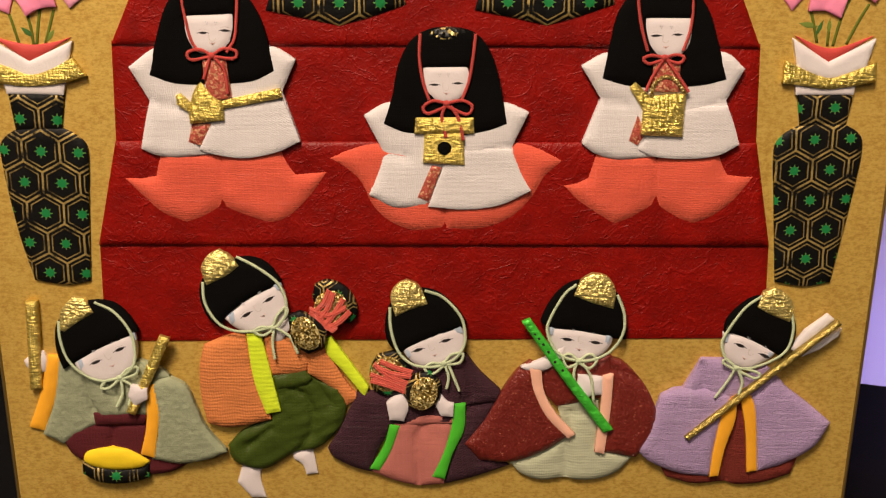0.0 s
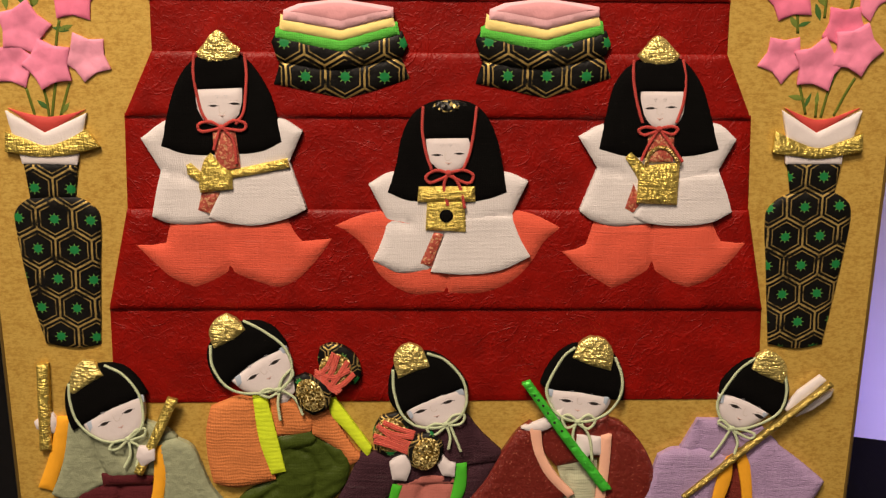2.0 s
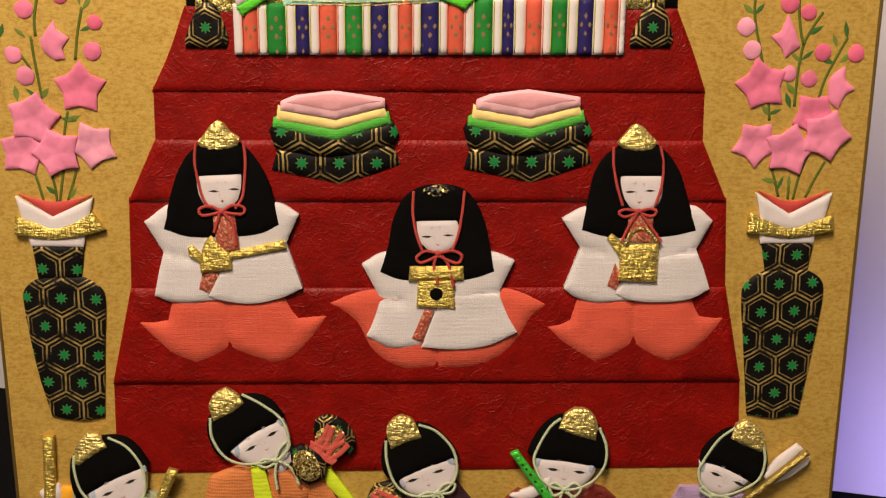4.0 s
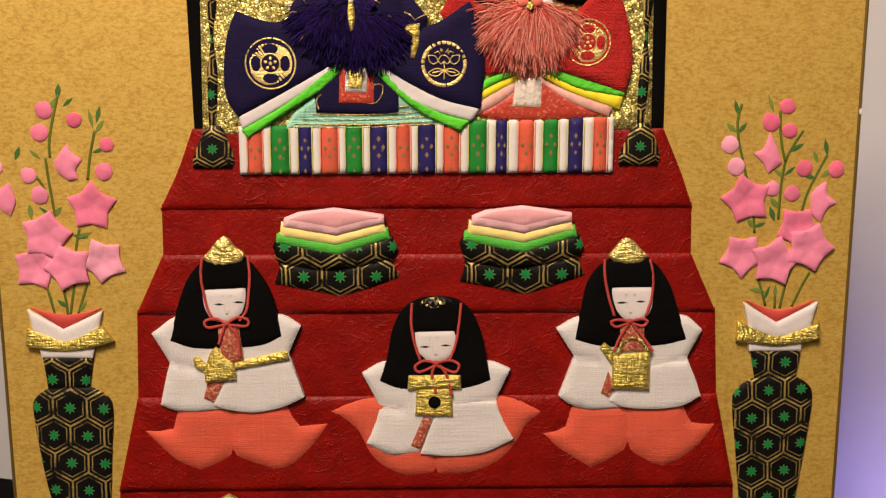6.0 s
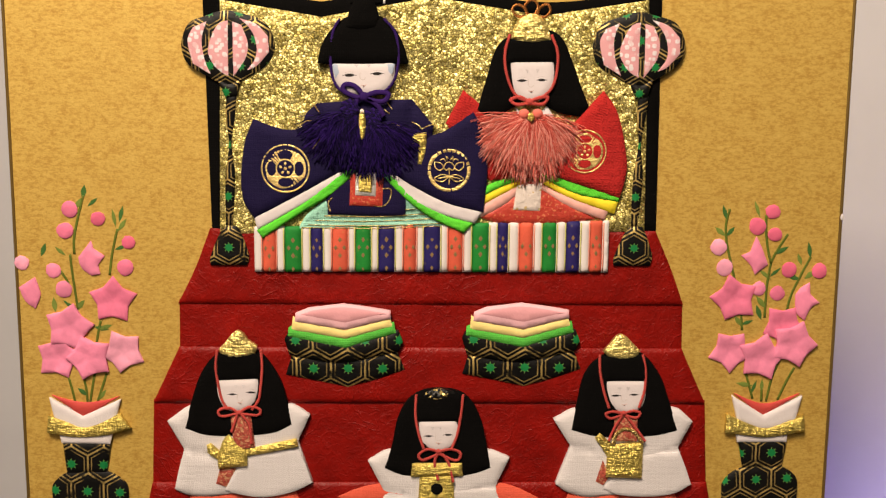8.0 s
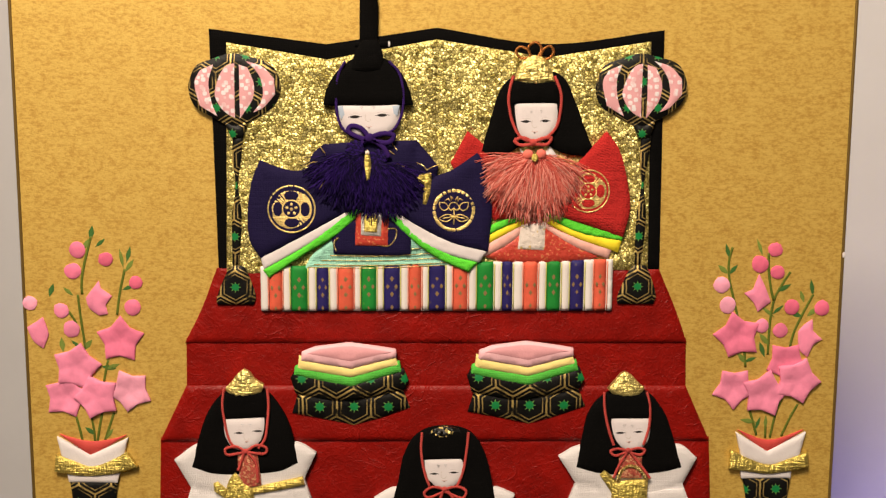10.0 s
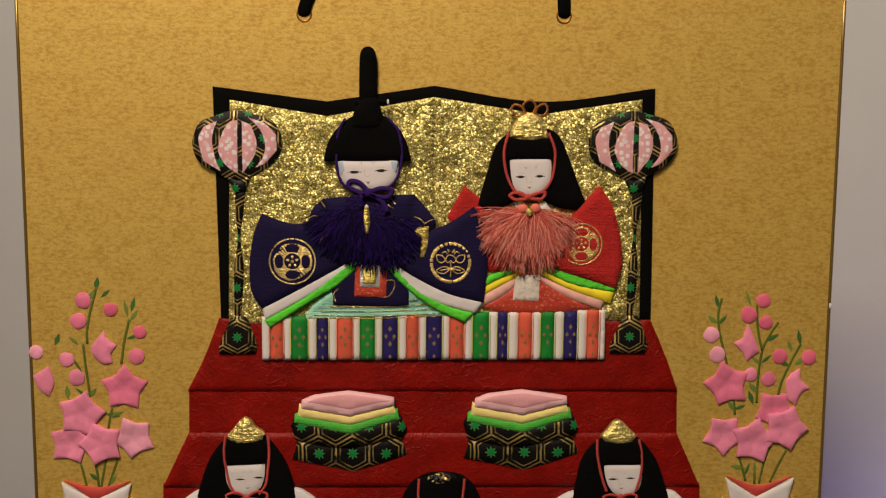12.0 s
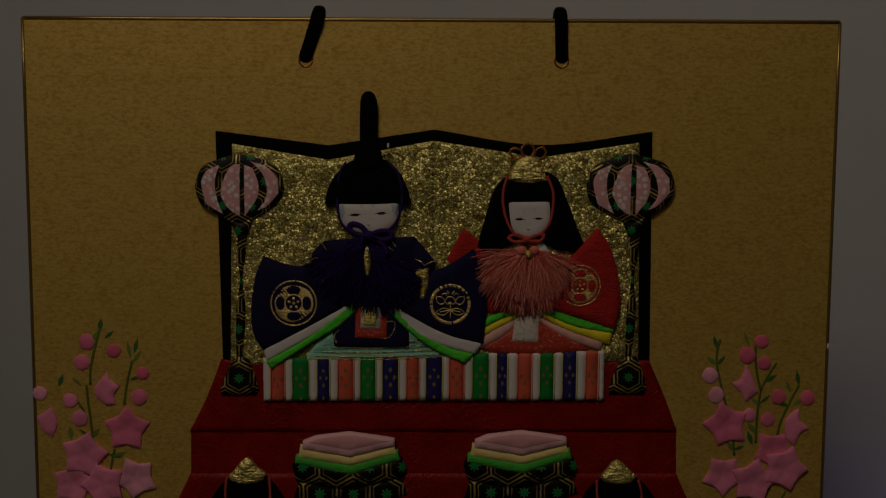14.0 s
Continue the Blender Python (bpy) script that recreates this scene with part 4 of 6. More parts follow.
spray(
    [((-93.1, 176.4), 6.7, 88, 0.1, 0), ((-109.8, 159.2), 6.6, 150, 0.1, 1), ((-106.3, 168.3), 7.2, 78, 0.7, 1), ((-90.6, 161), 6.4, 45, 0.5, 2), ((-100.6, 159.1), 6.9, 108, 1.3, 1)],
    [[(-98.8, 194.2), (-98.2, 191.9), (-95, 189.7), (-97, 187), (-96.4, 184.3), (-99, 183.8), (-101.9, 186.2), (-102.7, 189.2)], [(-120.4, 180.2), (-115.6, 183.3), (-114.6, 180.4), (-114.2, 177.9), (-115.8, 173.9), (-118.6, 176)]],
    [((-104.6, 203.4), 2.5), ((-96.6, 200.6), 2.2), ((-106.3, 197.1), 2.5), ((-87.9, 193.7), 2.1), ((-89.2, 186.3), 2.5), ((-110.2, 185.3), 2.3), ((-107.3, 179.7), 2.5), ((-119.2, 187.5), 2.2)],
    [[(-100.5, 207.5), (-102.8, 199.2), (-103.8, 193.9), (-103.8, 190.1)], [(-91, 197.7), (-92.7, 190.8), (-93.8, 183.9)], [(-105.1, 190.1), (-104.6, 183.9), (-103.5, 173.8)], [(-96.9, 170.3), (-97.6, 167.7), (-98.4, 163.6)], [(-107.1, 152.9), (-106.2, 149.1), (-105.4, 145)], [(-102.6, 152.9), (-102, 149.1), (-101.8, 145)], [(-99.3, 154.2), (-100.2, 149.9), (-101.1, 145)], [(-95.8, 154.2), (-97, 150.7), (-98.8, 145.6)], [(-108.1, 185.1), (-106.3, 182.3), (-105.8, 180.5)]],
    [((-100.4, 208.5), 80), ((-102.2, 204.9), 60), ((-97.9, 205.5), 40), ((-91.9, 200.9), 100), ((-89.8, 202.1), 75), ((-89.6, 198.8), 55), ((-112.8, 191.4), 70), ((-107.9, 191), 140), ((-90.2, 192.2), 20), ((-110.3, 175), 95), ((-106.1, 175), 140), ((-102.8, 174.9), 50), ((-103.1, 148.5), 140), ((-97.6, 147.5), 50), ((-96.8, 168), 170), ((-95.7, 168.3), 20)],
    "pink padded blossoms on painted green stems over the vase",
)
spray(
    [((90.6, 177.9), 6.9, 176, 0.1, 0), ((90.2, 162.1), 6.3, 198, 0.1, 1), ((105.6, 169.9), 6.3, 130, 0.1, 0), ((99.5, 160.2), 6.9, 80, 0.9, 1), ((109, 164.3), 7.0, 70, 1.2, 1)],
    [[(96.2, 196.7), (98.2, 192.8), (100, 188.3), (96.2, 185.3), (94.9, 188), (92, 190.9), (94.6, 192.1)], [(112.8, 183), (113.1, 179.5), (116, 176.9), (113.6, 175.4), (111.8, 171.5), (109.3, 173.8), (108.6, 179.2), (110.4, 181.5)]],
    [((100.7, 204), 2.3), ((96.3, 199.7), 2.6), ((101.7, 197.2), 2.1), ((85.2, 193.4), 2.5), ((87.2, 187.2), 2.6), ((106.4, 186.8), 2.4), ((115.4, 186.5), 2.4), ((97.6, 181), 2.2), ((103.3, 179.7), 2.3)],
    [[(88, 204.7), (87.1, 200.2), (87.5, 195), (89, 189), (90.6, 183)], [(98.8, 202.9), (99.1, 197.3), (100, 192.1), (101, 188.6)], [(105.5, 197.3), (102.8, 192.8), (101, 188.6), (100.1, 181.5), (99.9, 172.2)], [(112.7, 190.6), (110.1, 185.3), (107.5, 179.2), (106.4, 174.3)], [(92.8, 173.8), (93.4, 168.3)], [(94.7, 156.5), (96, 152.5), (97.6, 147.2)], [(100.2, 150.6), (100.3, 146.4)], [(104.8, 158.6), (103, 153.4), (101.7, 146.4)], [(109.7, 157), (107.5, 152.6), (105.1, 146.9)]],
    [((86.6, 203.6), 105), ((85.5, 198), 140), ((88.5, 198), 50), ((96.1, 204.7), 110), ((103.9, 192.5), 30), ((109.4, 189.9), 110), ((112.2, 192.6), 100), ((99.3, 185.3), 140), ((102.3, 185.9), 40), ((98.6, 176.9), 130), ((98.1, 173.8), 110), ((92.2, 171.1), 130), ((94.7, 170.7), 20), ((94.9, 151.7), 170), ((97.8, 150.9), 70), ((100.2, 151.3), 90), ((107.8, 184.5), 160), ((112.7, 185.3), 40)],
    "pink padded blossoms and buds on thin painted green stems",
)

# ---- three court lady dolls ----
LADIES = "court lady dolls"


def lady(outlines, faceline, eyes, nose, mouth, brows, cords, bows, hat, hat_cloth, creases, robe_folds, label, braids, flap):
    hakama, robe, hair, bangs = outlines
    d = Piece()
    d.pad(hakama, VERMILION, 1.0, 3.8, 5.0, creases=creases, crease=0.75, sharp=38, dent=0.7)
    d.pad(robe, WHITE_CLOTH, 2.8, 3.4, 2.6, creases=robe_folds, crease=0.7, sharp=38, dent=0.45)
    d.pad(flap, WHITE_SLANTED, 5.5, 1.0, 1.0, sharp=38, dent=0.3)
    for k, b in enumerate(reversed(braids)):
        d.pad(b, RED_BRAID, 5.9 + 1.7 * k, 0.7, 0.8, sharp=38, dent=0.2)
    d.pad(hair, BLACK_CLOTH, 4.8, 3.0, 3.5, dent=0.4)
    face(d, faceline, eyes, 0, 5.8, nose, mouth, brows, (1.45, 0.38))
    d.pad(bangs, BLACK_CLOTH, 7.2, 2.2, 1.6, sharp=60, dent=0.2)
    d.pad(hat, hat_cloth, 7.0, 3.2, 3.0, dent=0.7)
    for c in cords:
        d.cord(c, RED_CORD, 0.43, 8.9)
    bow(d, RED_CORD, 0.46, 9.0, *bows)
    return d.thing("court_lady_doll", label, "doll", LADIES)


lady(
    ([(-81.2, 110.8), (-76.5, 110.9), (-73, 111.6), (-71.1, 118.9), (-55.9, 118.2), (-39.9, 119.1), (-38.3, 115.1), (-36.3, 112.1), (-28.3, 112.8), (-31.3, 108.3), (-34.6, 104.4), (-38.1, 101.1), (-42.8, 99), (-48.2, 100.3), (-56.1, 103.5), (-61.4, 100.4), (-65.8, 98.7), (-72.1, 101.6), (-76.5, 105.8)],
     [(-76.2, 119), (-74.6, 125.9), (-73, 131.6), (-77.8, 140.2), (-69.5, 145.3), (-41.3, 145.5), (-35.3, 142.3), (-39, 134.2), (-36.6, 126.9), (-34.7, 121.2), (-40.7, 118.3), (-49.1, 116.8), (-57.5, 117.7), (-66.6, 116.7), (-72.4, 117.3)],
     [(-72.4, 138.2), (-70.1, 147.3), (-67.1, 155.4), (-63, 160.6), (-56.8, 163.1), (-50.3, 161.7), (-46.1, 157), (-42.9, 150.4), (-40.7, 139.5), (-46.1, 137), (-55.1, 136.1), (-65.6, 136.1)],
     [(-63.4, 153.2), (-62.8, 159.1), (-60.5, 162), (-51.7, 162.4), (-49.9, 159.2), (-50.1, 153.9)]),
    [(-62.9, 154), (-50.1, 154.4), (-50.2, 149.6), (-51.5, 146), (-54.4, 143.9), (-57.4, 143.5), (-60.6, 144.6), (-62.5, 148.4)],
    [(-57.9, 149.1), (-52.5, 149.7)], (-55.6, 147.8), (-55.7, 146.5), [(-56.8, 151.6), (-54.6, 151.6)],
    [[(-62.1, 162.6), (-62.6, 157.4), (-61.9, 151.6), (-60.9, 147.2), (-59.3, 144.5)], [(-49.3, 162.7), (-49, 157.5), (-49.5, 151.7), (-50.2, 147.5), (-52.3, 144.3)]],
    [[(-56.1, 143.5), (-59, 145), (-62, 144.2), (-61.2, 142.4), (-56.2, 143.3)], [(-56.1, 143.5), (-52.8, 145.3), (-49.9, 144.6), (-50.6, 142.8), (-56.2, 143.3)], [(-56.5, 143.2), (-57.2, 141), (-58.4, 137.5)], [(-55.6, 143.2), (-53.1, 139.8), (-52.5, 133.8)]],
    [(-61.7, 162.7), (-59.6, 165), (-58, 167.1), (-56.2, 168.4), (-54.4, 167.5), (-53.1, 165.5), (-50.4, 163.8), (-51.1, 161.6), (-54, 160.3), (-57.7, 160), (-60.5, 160.8)], FOIL_PALE,
    [[(-55.6, 118.2), (-55.8, 110.3), (-56.1, 103.5)]], [[(-61, 119.6), (-58.7, 123.4), (-55.4, 128.4)], [(-73, 131.6), (-65.9, 129.8)], [(-39, 134.2), (-44.8, 131.5)]],
    "doll in white robe and vermilion trousers, holding a long-handled kettle",
    [[(-58.6, 142.2), (-52.6, 142.6), (-51.7, 132.9), (-56.9, 131.7), (-58.2, 136.5)], [(-62.3, 126.1), (-57.5, 125.8), (-60.5, 120.1), (-63.6, 121)]],
    [(-61, 119), (-58, 124.9), (-54.8, 129.9), (-47.8, 131.2), (-38.7, 131.9), (-36.6, 126.9), (-34.8, 121.3), (-40.7, 118.5), (-49.1, 116.8), (-57.1, 117.7)],
)
lady(
    ([(-27.9, 116.6), (-22.4, 118.9), (-15.5, 120.5), (2.8, 121.2), (21.2, 121), (27.4, 119.5), (34.1, 116.3), (29.4, 112.3), (26.2, 106.7), (20.9, 100.9), (11.7, 97.4), (3.1, 97.6), (-5.5, 97), (-11.7, 99.5), (-15.9, 103.5), (-19.4, 110.5), (-23.6, 114.4)],
     [(-17.1, 106.9), (-14.8, 112.9), (-13.2, 118.5), (-18.1, 128.1), (-11.6, 131.4), (17.9, 131.6), (24.5, 129.2), (20.4, 120.2), (22.9, 113.1), (25.7, 108.3), (17.7, 104.4), (8.5, 103), (-1.6, 103.8), (-10.2, 103.4)],
     [(-13, 126.1), (-10.8, 133.3), (-9.3, 140.9), (-6.3, 147), (-1.9, 150), (3.3, 150.8), (9.3, 149.8), (13.2, 146.4), (16.2, 139.6), (18.8, 126.3), (12.7, 124), (3.6, 123), (-7.1, 123.8)],
     [(-3.8, 140.8), (-3.8, 147.7), (-1.9, 149.7), (8.5, 149.9), (10, 148.1), (9.4, 141.1)]),
    [(-3.2, 141.6), (9.1, 141.8), (9.2, 137.2), (8.3, 134.2), (5.8, 132), (3.1, 131.4), (0.2, 132.1), (-2.3, 134.9)],
    [(0.1, 136.5), (5.9, 136.9)], (3, 135.8), (3.1, 134.3), [(1.3, 139), (3.5, 139.1)],
    [[(-3.6, 149.3), (-3.8, 143.1), (-2.8, 137.1), (-1.3, 132.6)], [(10.3, 149.4), (9.7, 143.2), (8.7, 137.2), (7, 132.6)]],
    [[(3.1, 131.8), (-0.3, 132.4), (-2.8, 130.7), (-1.5, 129.1), (3.2, 131.1)], [(3.1, 131.8), (7.2, 132.5), (9.7, 131.1), (8.3, 129), (3.2, 131.1)], [(2.7, 131.1), (2, 128), (3.1, 122.8)], [(4.2, 131.1), (6.2, 128), (7.6, 122.2)]],
    [(-2.3, 148.5), (-0.4, 150.1), (3.3, 150.9), (7.4, 150.2), (8.6, 148.8), (4.8, 147.5), (1.1, 147.3)], FLECKED_BLACK,
    [[(2.7, 103.6), (3.1, 97.6)]], [[(-1.6, 103.8), (0.3, 109), (1.8, 113.6)], [(-13.2, 118.5), (-7.1, 117.4)], [(20.4, 120.2), (14.4, 118.6)]],
    "seated doll in white robe and vermilion trousers, holding a gold tray",
    [[(-0.6, 115.2), (2, 114.6), (-1.3, 105.5), (-4.3, 106.4)]],
    [(-1.5, 103.9), (2.1, 113.6), (5.2, 119.4), (12.8, 119.7), (20.3, 119.4), (22.9, 113.1), (25.6, 108.4), (17.7, 104.5), (8.4, 103.2)],
)
lady(
    ([(34.3, 109.6), (38, 110.3), (40.8, 111.6), (42.7, 118.6), (58.1, 118.7), (74.6, 118.8), (76.1, 115), (77.5, 112.8), (84.3, 112.2), (81.4, 107.8), (78.2, 104.2), (74.1, 101.2), (69.5, 99.4), (65.5, 100.7), (59.1, 104.7), (53, 100.9), (48.4, 99.1), (42.7, 102.4), (37.9, 105.9)],
     [(38.5, 121.1), (40.8, 127.4), (42.8, 132.9), (37.5, 141.2), (44.5, 144.6), (73.8, 144.8), (79.3, 140.8), (75.2, 132.6), (77.5, 126.9), (79.7, 121.1), (74.3, 118.2), (66.7, 117.2), (57.4, 117.6), (48.2, 116.9), (42, 118.5)],
     [(42.7, 138.1), (44.4, 146.6), (46.2, 154.8), (50.1, 160), (56.9, 163), (63.3, 161.6), (68.5, 155.7), (71.2, 149), (74.6, 138.1), (68.4, 136.6), (57.8, 135.7), (48.7, 136.4)],
     [(52, 153.5), (51.6, 159.3), (53.3, 161.5), (62.4, 161.7), (64.7, 159.4), (65.1, 153.6)]),
    [(52.2, 154.3), (64.7, 154.2), (64.9, 149.7), (64, 145.7), (61.4, 143.7), (58.9, 143.2), (55.8, 144.3), (53.5, 148.1)],
    [(55.7, 149.2), (61, 149.5)], (58.1, 148.2), (58.2, 146.4), [(56.7, 151.4), (59.2, 151.4)],
    [[(50.5, 161.7), (50.7, 156.8), (51.9, 150.9), (53.7, 145.3)], [(63.2, 161.8), (64.2, 156.9), (64.1, 151), (62.6, 145.4)]],
    [[(58.1, 143.8), (54.8, 144.3), (52.8, 143.5), (54.3, 142.2), (58.1, 143.4)], [(58.1, 143.8), (61, 144.5), (63, 143.9), (61.8, 142.4), (58.1, 143.4)], [(57.8, 143.2), (55.4, 139), (53.9, 135.2)], [(58.7, 143.2), (62.2, 138.8), (64.9, 135.1)]],
    [(51.5, 162.6), (53.8, 165.3), (55.2, 167.1), (56.7, 167.8), (58.4, 166.9), (60.4, 164.8), (62.4, 163), (61.4, 160.9), (57.8, 160), (53.4, 160.9)], FOIL_PALE,
    [[(58.3, 118.7), (59, 111.7), (59.1, 104.7)]], [[(54.2, 119.6), (58.5, 124.4)], [(42.8, 132.9), (49, 131.4)], [(75.2, 132.6), (70.3, 130.7)]],
    "doll in white robe and vermilion trousers, holding a gold kettle",
    [[(55.4, 142.7), (62.4, 142.8), (62.4, 135), (55.6, 135)], [(52.5, 128.8), (55, 124), (52.8, 120.9), (50.6, 122.1)]],
    [(53.1, 119.8), (56.2, 124.4), (59.8, 129.1), (67.3, 130.7), (75.5, 131.4), (77.5, 126.9), (79.5, 121.2), (74.3, 118.3), (66.7, 117.3), (57.4, 117.9)],
)

kettle = holder("long_handled_kettle", "gold crepe kettle with a long handle, held by a doll", "kettle")
Piece().pad([(-62.8, 128.8), (-61.2, 134.6), (-59.4, 136.7), (-57.5, 134.5), (-54, 131.5), (-54, 126.9), (-62.7, 125.9)], FOIL, 6.4, 3.2, 2.5, sharp=40, dent=0.6).part("body", kettle)
Piece().pad([(-66, 133.2), (-64.8, 133.8), (-61.9, 131.1), (-62.5, 128.4), (-65.8, 130.8)], FOIL, 6.2, 2.2, 1.5, sharp=40).part("spout", kettle)
Piece().pad([(-54.9, 131.8), (-47.1, 133.6), (-39.4, 135.2), (-38.8, 132.8), (-46.5, 131.2), (-54.4, 129.8)], FOIL, 6.2, 2.4, 1.6, sharp=40).part("handle", kettle)
tray = holder("offering_tray", "gold crepe offering tray with a round black hole", "tray")
Piece().pad([(-4.8, 128), (10.2, 128.1), (10.4, 123.9), (-5.1, 123.6)], FOIL, 6.4, 2.8, 2.0, sharp=30, dent=0.5).part("top", tray)
front = Piece().pad([(-2.5, 124), (7.6, 124.3), (8, 115.4), (-2.9, 115.9)], FOIL, 6.2, 2.2, 1.6, sharp=30, dent=0.5).part("front", tray)
Piece().dot(*(2.7, 120), BLACK_CLOTH, 1.85, 1.85, 8.7, 0.3).part("hole", front, "round black patch")
pot = holder("pouring_pot", "gold crepe pouring pot with an arched cord handle", "pot")
Piece().pad([(53.7, 133.5), (58.7, 134.3), (64.4, 134.7), (64.3, 129.2), (64.3, 123.3), (53.5, 123.7)], FOIL, 6.4, 3.2, 2.2, sharp=40, dent=0.5).part("body", pot)
Piece().pad([(49.9, 135.8), (51.2, 137.6), (55.1, 134), (54.4, 128.8), (52.5, 132)], FOIL, 6.2, 2.2, 1.5, sharp=40).part("spout", pot)
Piece().cord([(55.3, 133.9), (56.1, 137.1), (58.7, 138.9), (61.8, 137.7), (64.2, 134.4)], GOLD_THREAD, 0.6, 8.6, 0.9).part("handle", pot, "twisted gold cord handle")

# ---- five musician dolls ----
BAND = "musician dolls"


def musician(pieces, faceline, eyes, turn, nose, mouth, hair, cap, cords, bows, label, temples=()):
    """pieces: outline, cloth, lift, thick, creases."""
    d = Piece()
    for outline, material, lift, thick, folds in pieces:
        d.pad(outline, material, lift, thick, min(3.0, thick), creases=folds, sharp=40, dent=0.45)
    brows = [(0.72 * eyes[k][0] + 0.28 * nose[0] - 3.2 * math.sin(radians(turn)), 0.72 * eyes[k][1] + 0.28 * nose[1] + 3.2 * math.cos(radians(turn))) for k in (0, 1)]
    face(d, faceline, eyes, turn, 4.2, nose, mouth, brows, (2.0, 0.6), temples)
    d.pad(hair, BLACK_CLOTH, 4.6, 3.8, 3.6, dent=0.35)
    d.pad(cap, FOIL_PALE, 7.2, 2.8, 2.6, dent=0.6, sharp=45)
    for c in cords:
        d.cord(c, GREEN_CORD, 0.45, 8.2)
    bow(d, GREEN_CORD, 0.45, 8.2, *bows)
    return d.thing("musician_doll", label, "doll", BAND)


musician(
    [([(-96.1, 42.3), (-81.7, 42.7), (-81, 37.3), (-80.3, 30.1), (-69.2, 26.8), (-75.9, 23.1), (-84.1, 22.4), (-95.3, 24.2), (-103, 28.5), (-105.3, 32.7), (-103.5, 36.9), (-96.3, 39.9)], MAROON, 0.3, 4.0, [[(-90.7, 40), (-91.7, 30)], [(-95.9, 39), (-81.9, 39.5)]]),
     ([(-103.9, 59), (-94.5, 59), (-94.8, 39.1), (-105.5, 32.3), (-111, 35.4), (-106.8, 45.7)], SAGE, 1.2, 3.6, [[(-97.2, 54.9), (-96, 42.6)]]),
     ([(-107.4, 59.6), (-103.5, 59.7), (-105.5, 49.6), (-110.6, 36.3), (-114.8, 37.5), (-110.6, 47.8)], AMBER, 1.0, 2.4, []),
     ([(-97.1, 56.6), (-82.8, 58.4), (-77.4, 56.7), (-79.7, 41.8), (-93.8, 41.2), (-96.6, 47.9)], SAGE, 2.6, 3.2, [[(-89.2, 47.9), (-92.5, 54.9)]]),
     ([(-95.9, 42.3), (-84, 43), (-80.6, 41.8), (-82, 39.1), (-95.6, 38.7)], MAROON, 3.4, 2.2, []),
     ([(-79.5, 52.5), (-73.7, 53.8), (-69.4, 51.2), (-66.9, 44.9), (-64.4, 38.1), (-58.7, 30.4), (-64.2, 28), (-72.4, 26.6), (-80.3, 28.1), (-78.2, 40)], SAGE, 3.2, 4.0, []),
     ([(-82.1, 59.1), (-75.9, 56.3), (-73.4, 53.6), (-79.9, 51.1)], SAGE, 2.4, 3.0, []),
     ([(-80, 51.1), (-77.6, 52.2), (-76.9, 44.5), (-77.9, 37.3), (-79.5, 28.8), (-83.3, 29.9), (-81, 39.1)], AMBER, 5.8, 1.4, []),
     ([(-114, 58.2), (-111.1, 60.3), (-108.5, 61), (-107.4, 58.3), (-108.2, 54.8), (-111.1, 54.3), (-113.4, 56.2)], FACE_CLOTH, 1.0, 2.6, []),
     ([(-83.9, 52.3), (-81.2, 52), (-79.4, 51.6), (-79.5, 48.2), (-83.3, 46), (-84.8, 49.2)], FACE_CLOTH, 9.4, 2.0, [])],
    [(-99.7, 58.8), (-91.1, 64.2), (-82.7, 68), (-81.8, 62.6), (-83.2, 57), (-86.6, 53.9), (-90.6, 52.3), (-95.3, 53), (-98.2, 55.4)], [(-93.3, 58.7), (-86.4, 62.6)], 25, (-89.6, 60.4), (-88.7, 57.7),
    [(-104, 65.2), (-102.8, 70.6), (-97.8, 75.1), (-92.2, 76.7), (-87, 75.8), (-83.4, 72.3), (-81, 68), (-83.5, 66.3), (-91.2, 62.9), (-99.4, 58.3), (-102.6, 56.4), (-103.7, 60.5)], [(-102.1, 68.7), (-101.1, 74.4), (-97.8, 78.1), (-94.7, 77.8), (-92.3, 73.7), (-97, 70.9), (-100.8, 68.1)],
    [[(-102.1, 71.1), (-102.3, 66.1), (-100.8, 59.7), (-96.7, 55.1), (-91.8, 53.2), (-87.3, 54.1)], [(-91.9, 76.7), (-86.8, 73.8), (-83, 68.2), (-82.1, 62.8), (-82.7, 58.4), (-85, 55.6), (-87.3, 54.1)]],
    [[(-87, 54.3), (-84.3, 57), (-81.9, 57.4), (-82.5, 55.3), (-86.7, 53.7)], [(-87, 53.9), (-90.1, 51.1), (-92.3, 51.1), (-90.8, 53.2), (-87, 54.1)], [(-86.7, 53.6), (-86.6, 49.4), (-88.6, 45.2)], [(-86.4, 53.7), (-83.7, 51.2), (-85.2, 45.6)]],
    "kneeling doll in sage green robe and maroon trousers with drumsticks",
    [[(-98.4, 58.8), (-97.1, 59.7), (-96.6, 57.6), (-97.6, 56.3)], [(-83.7, 67.5), (-82, 67.8), (-81.5, 65.5), (-82.9, 65.8)]],
)
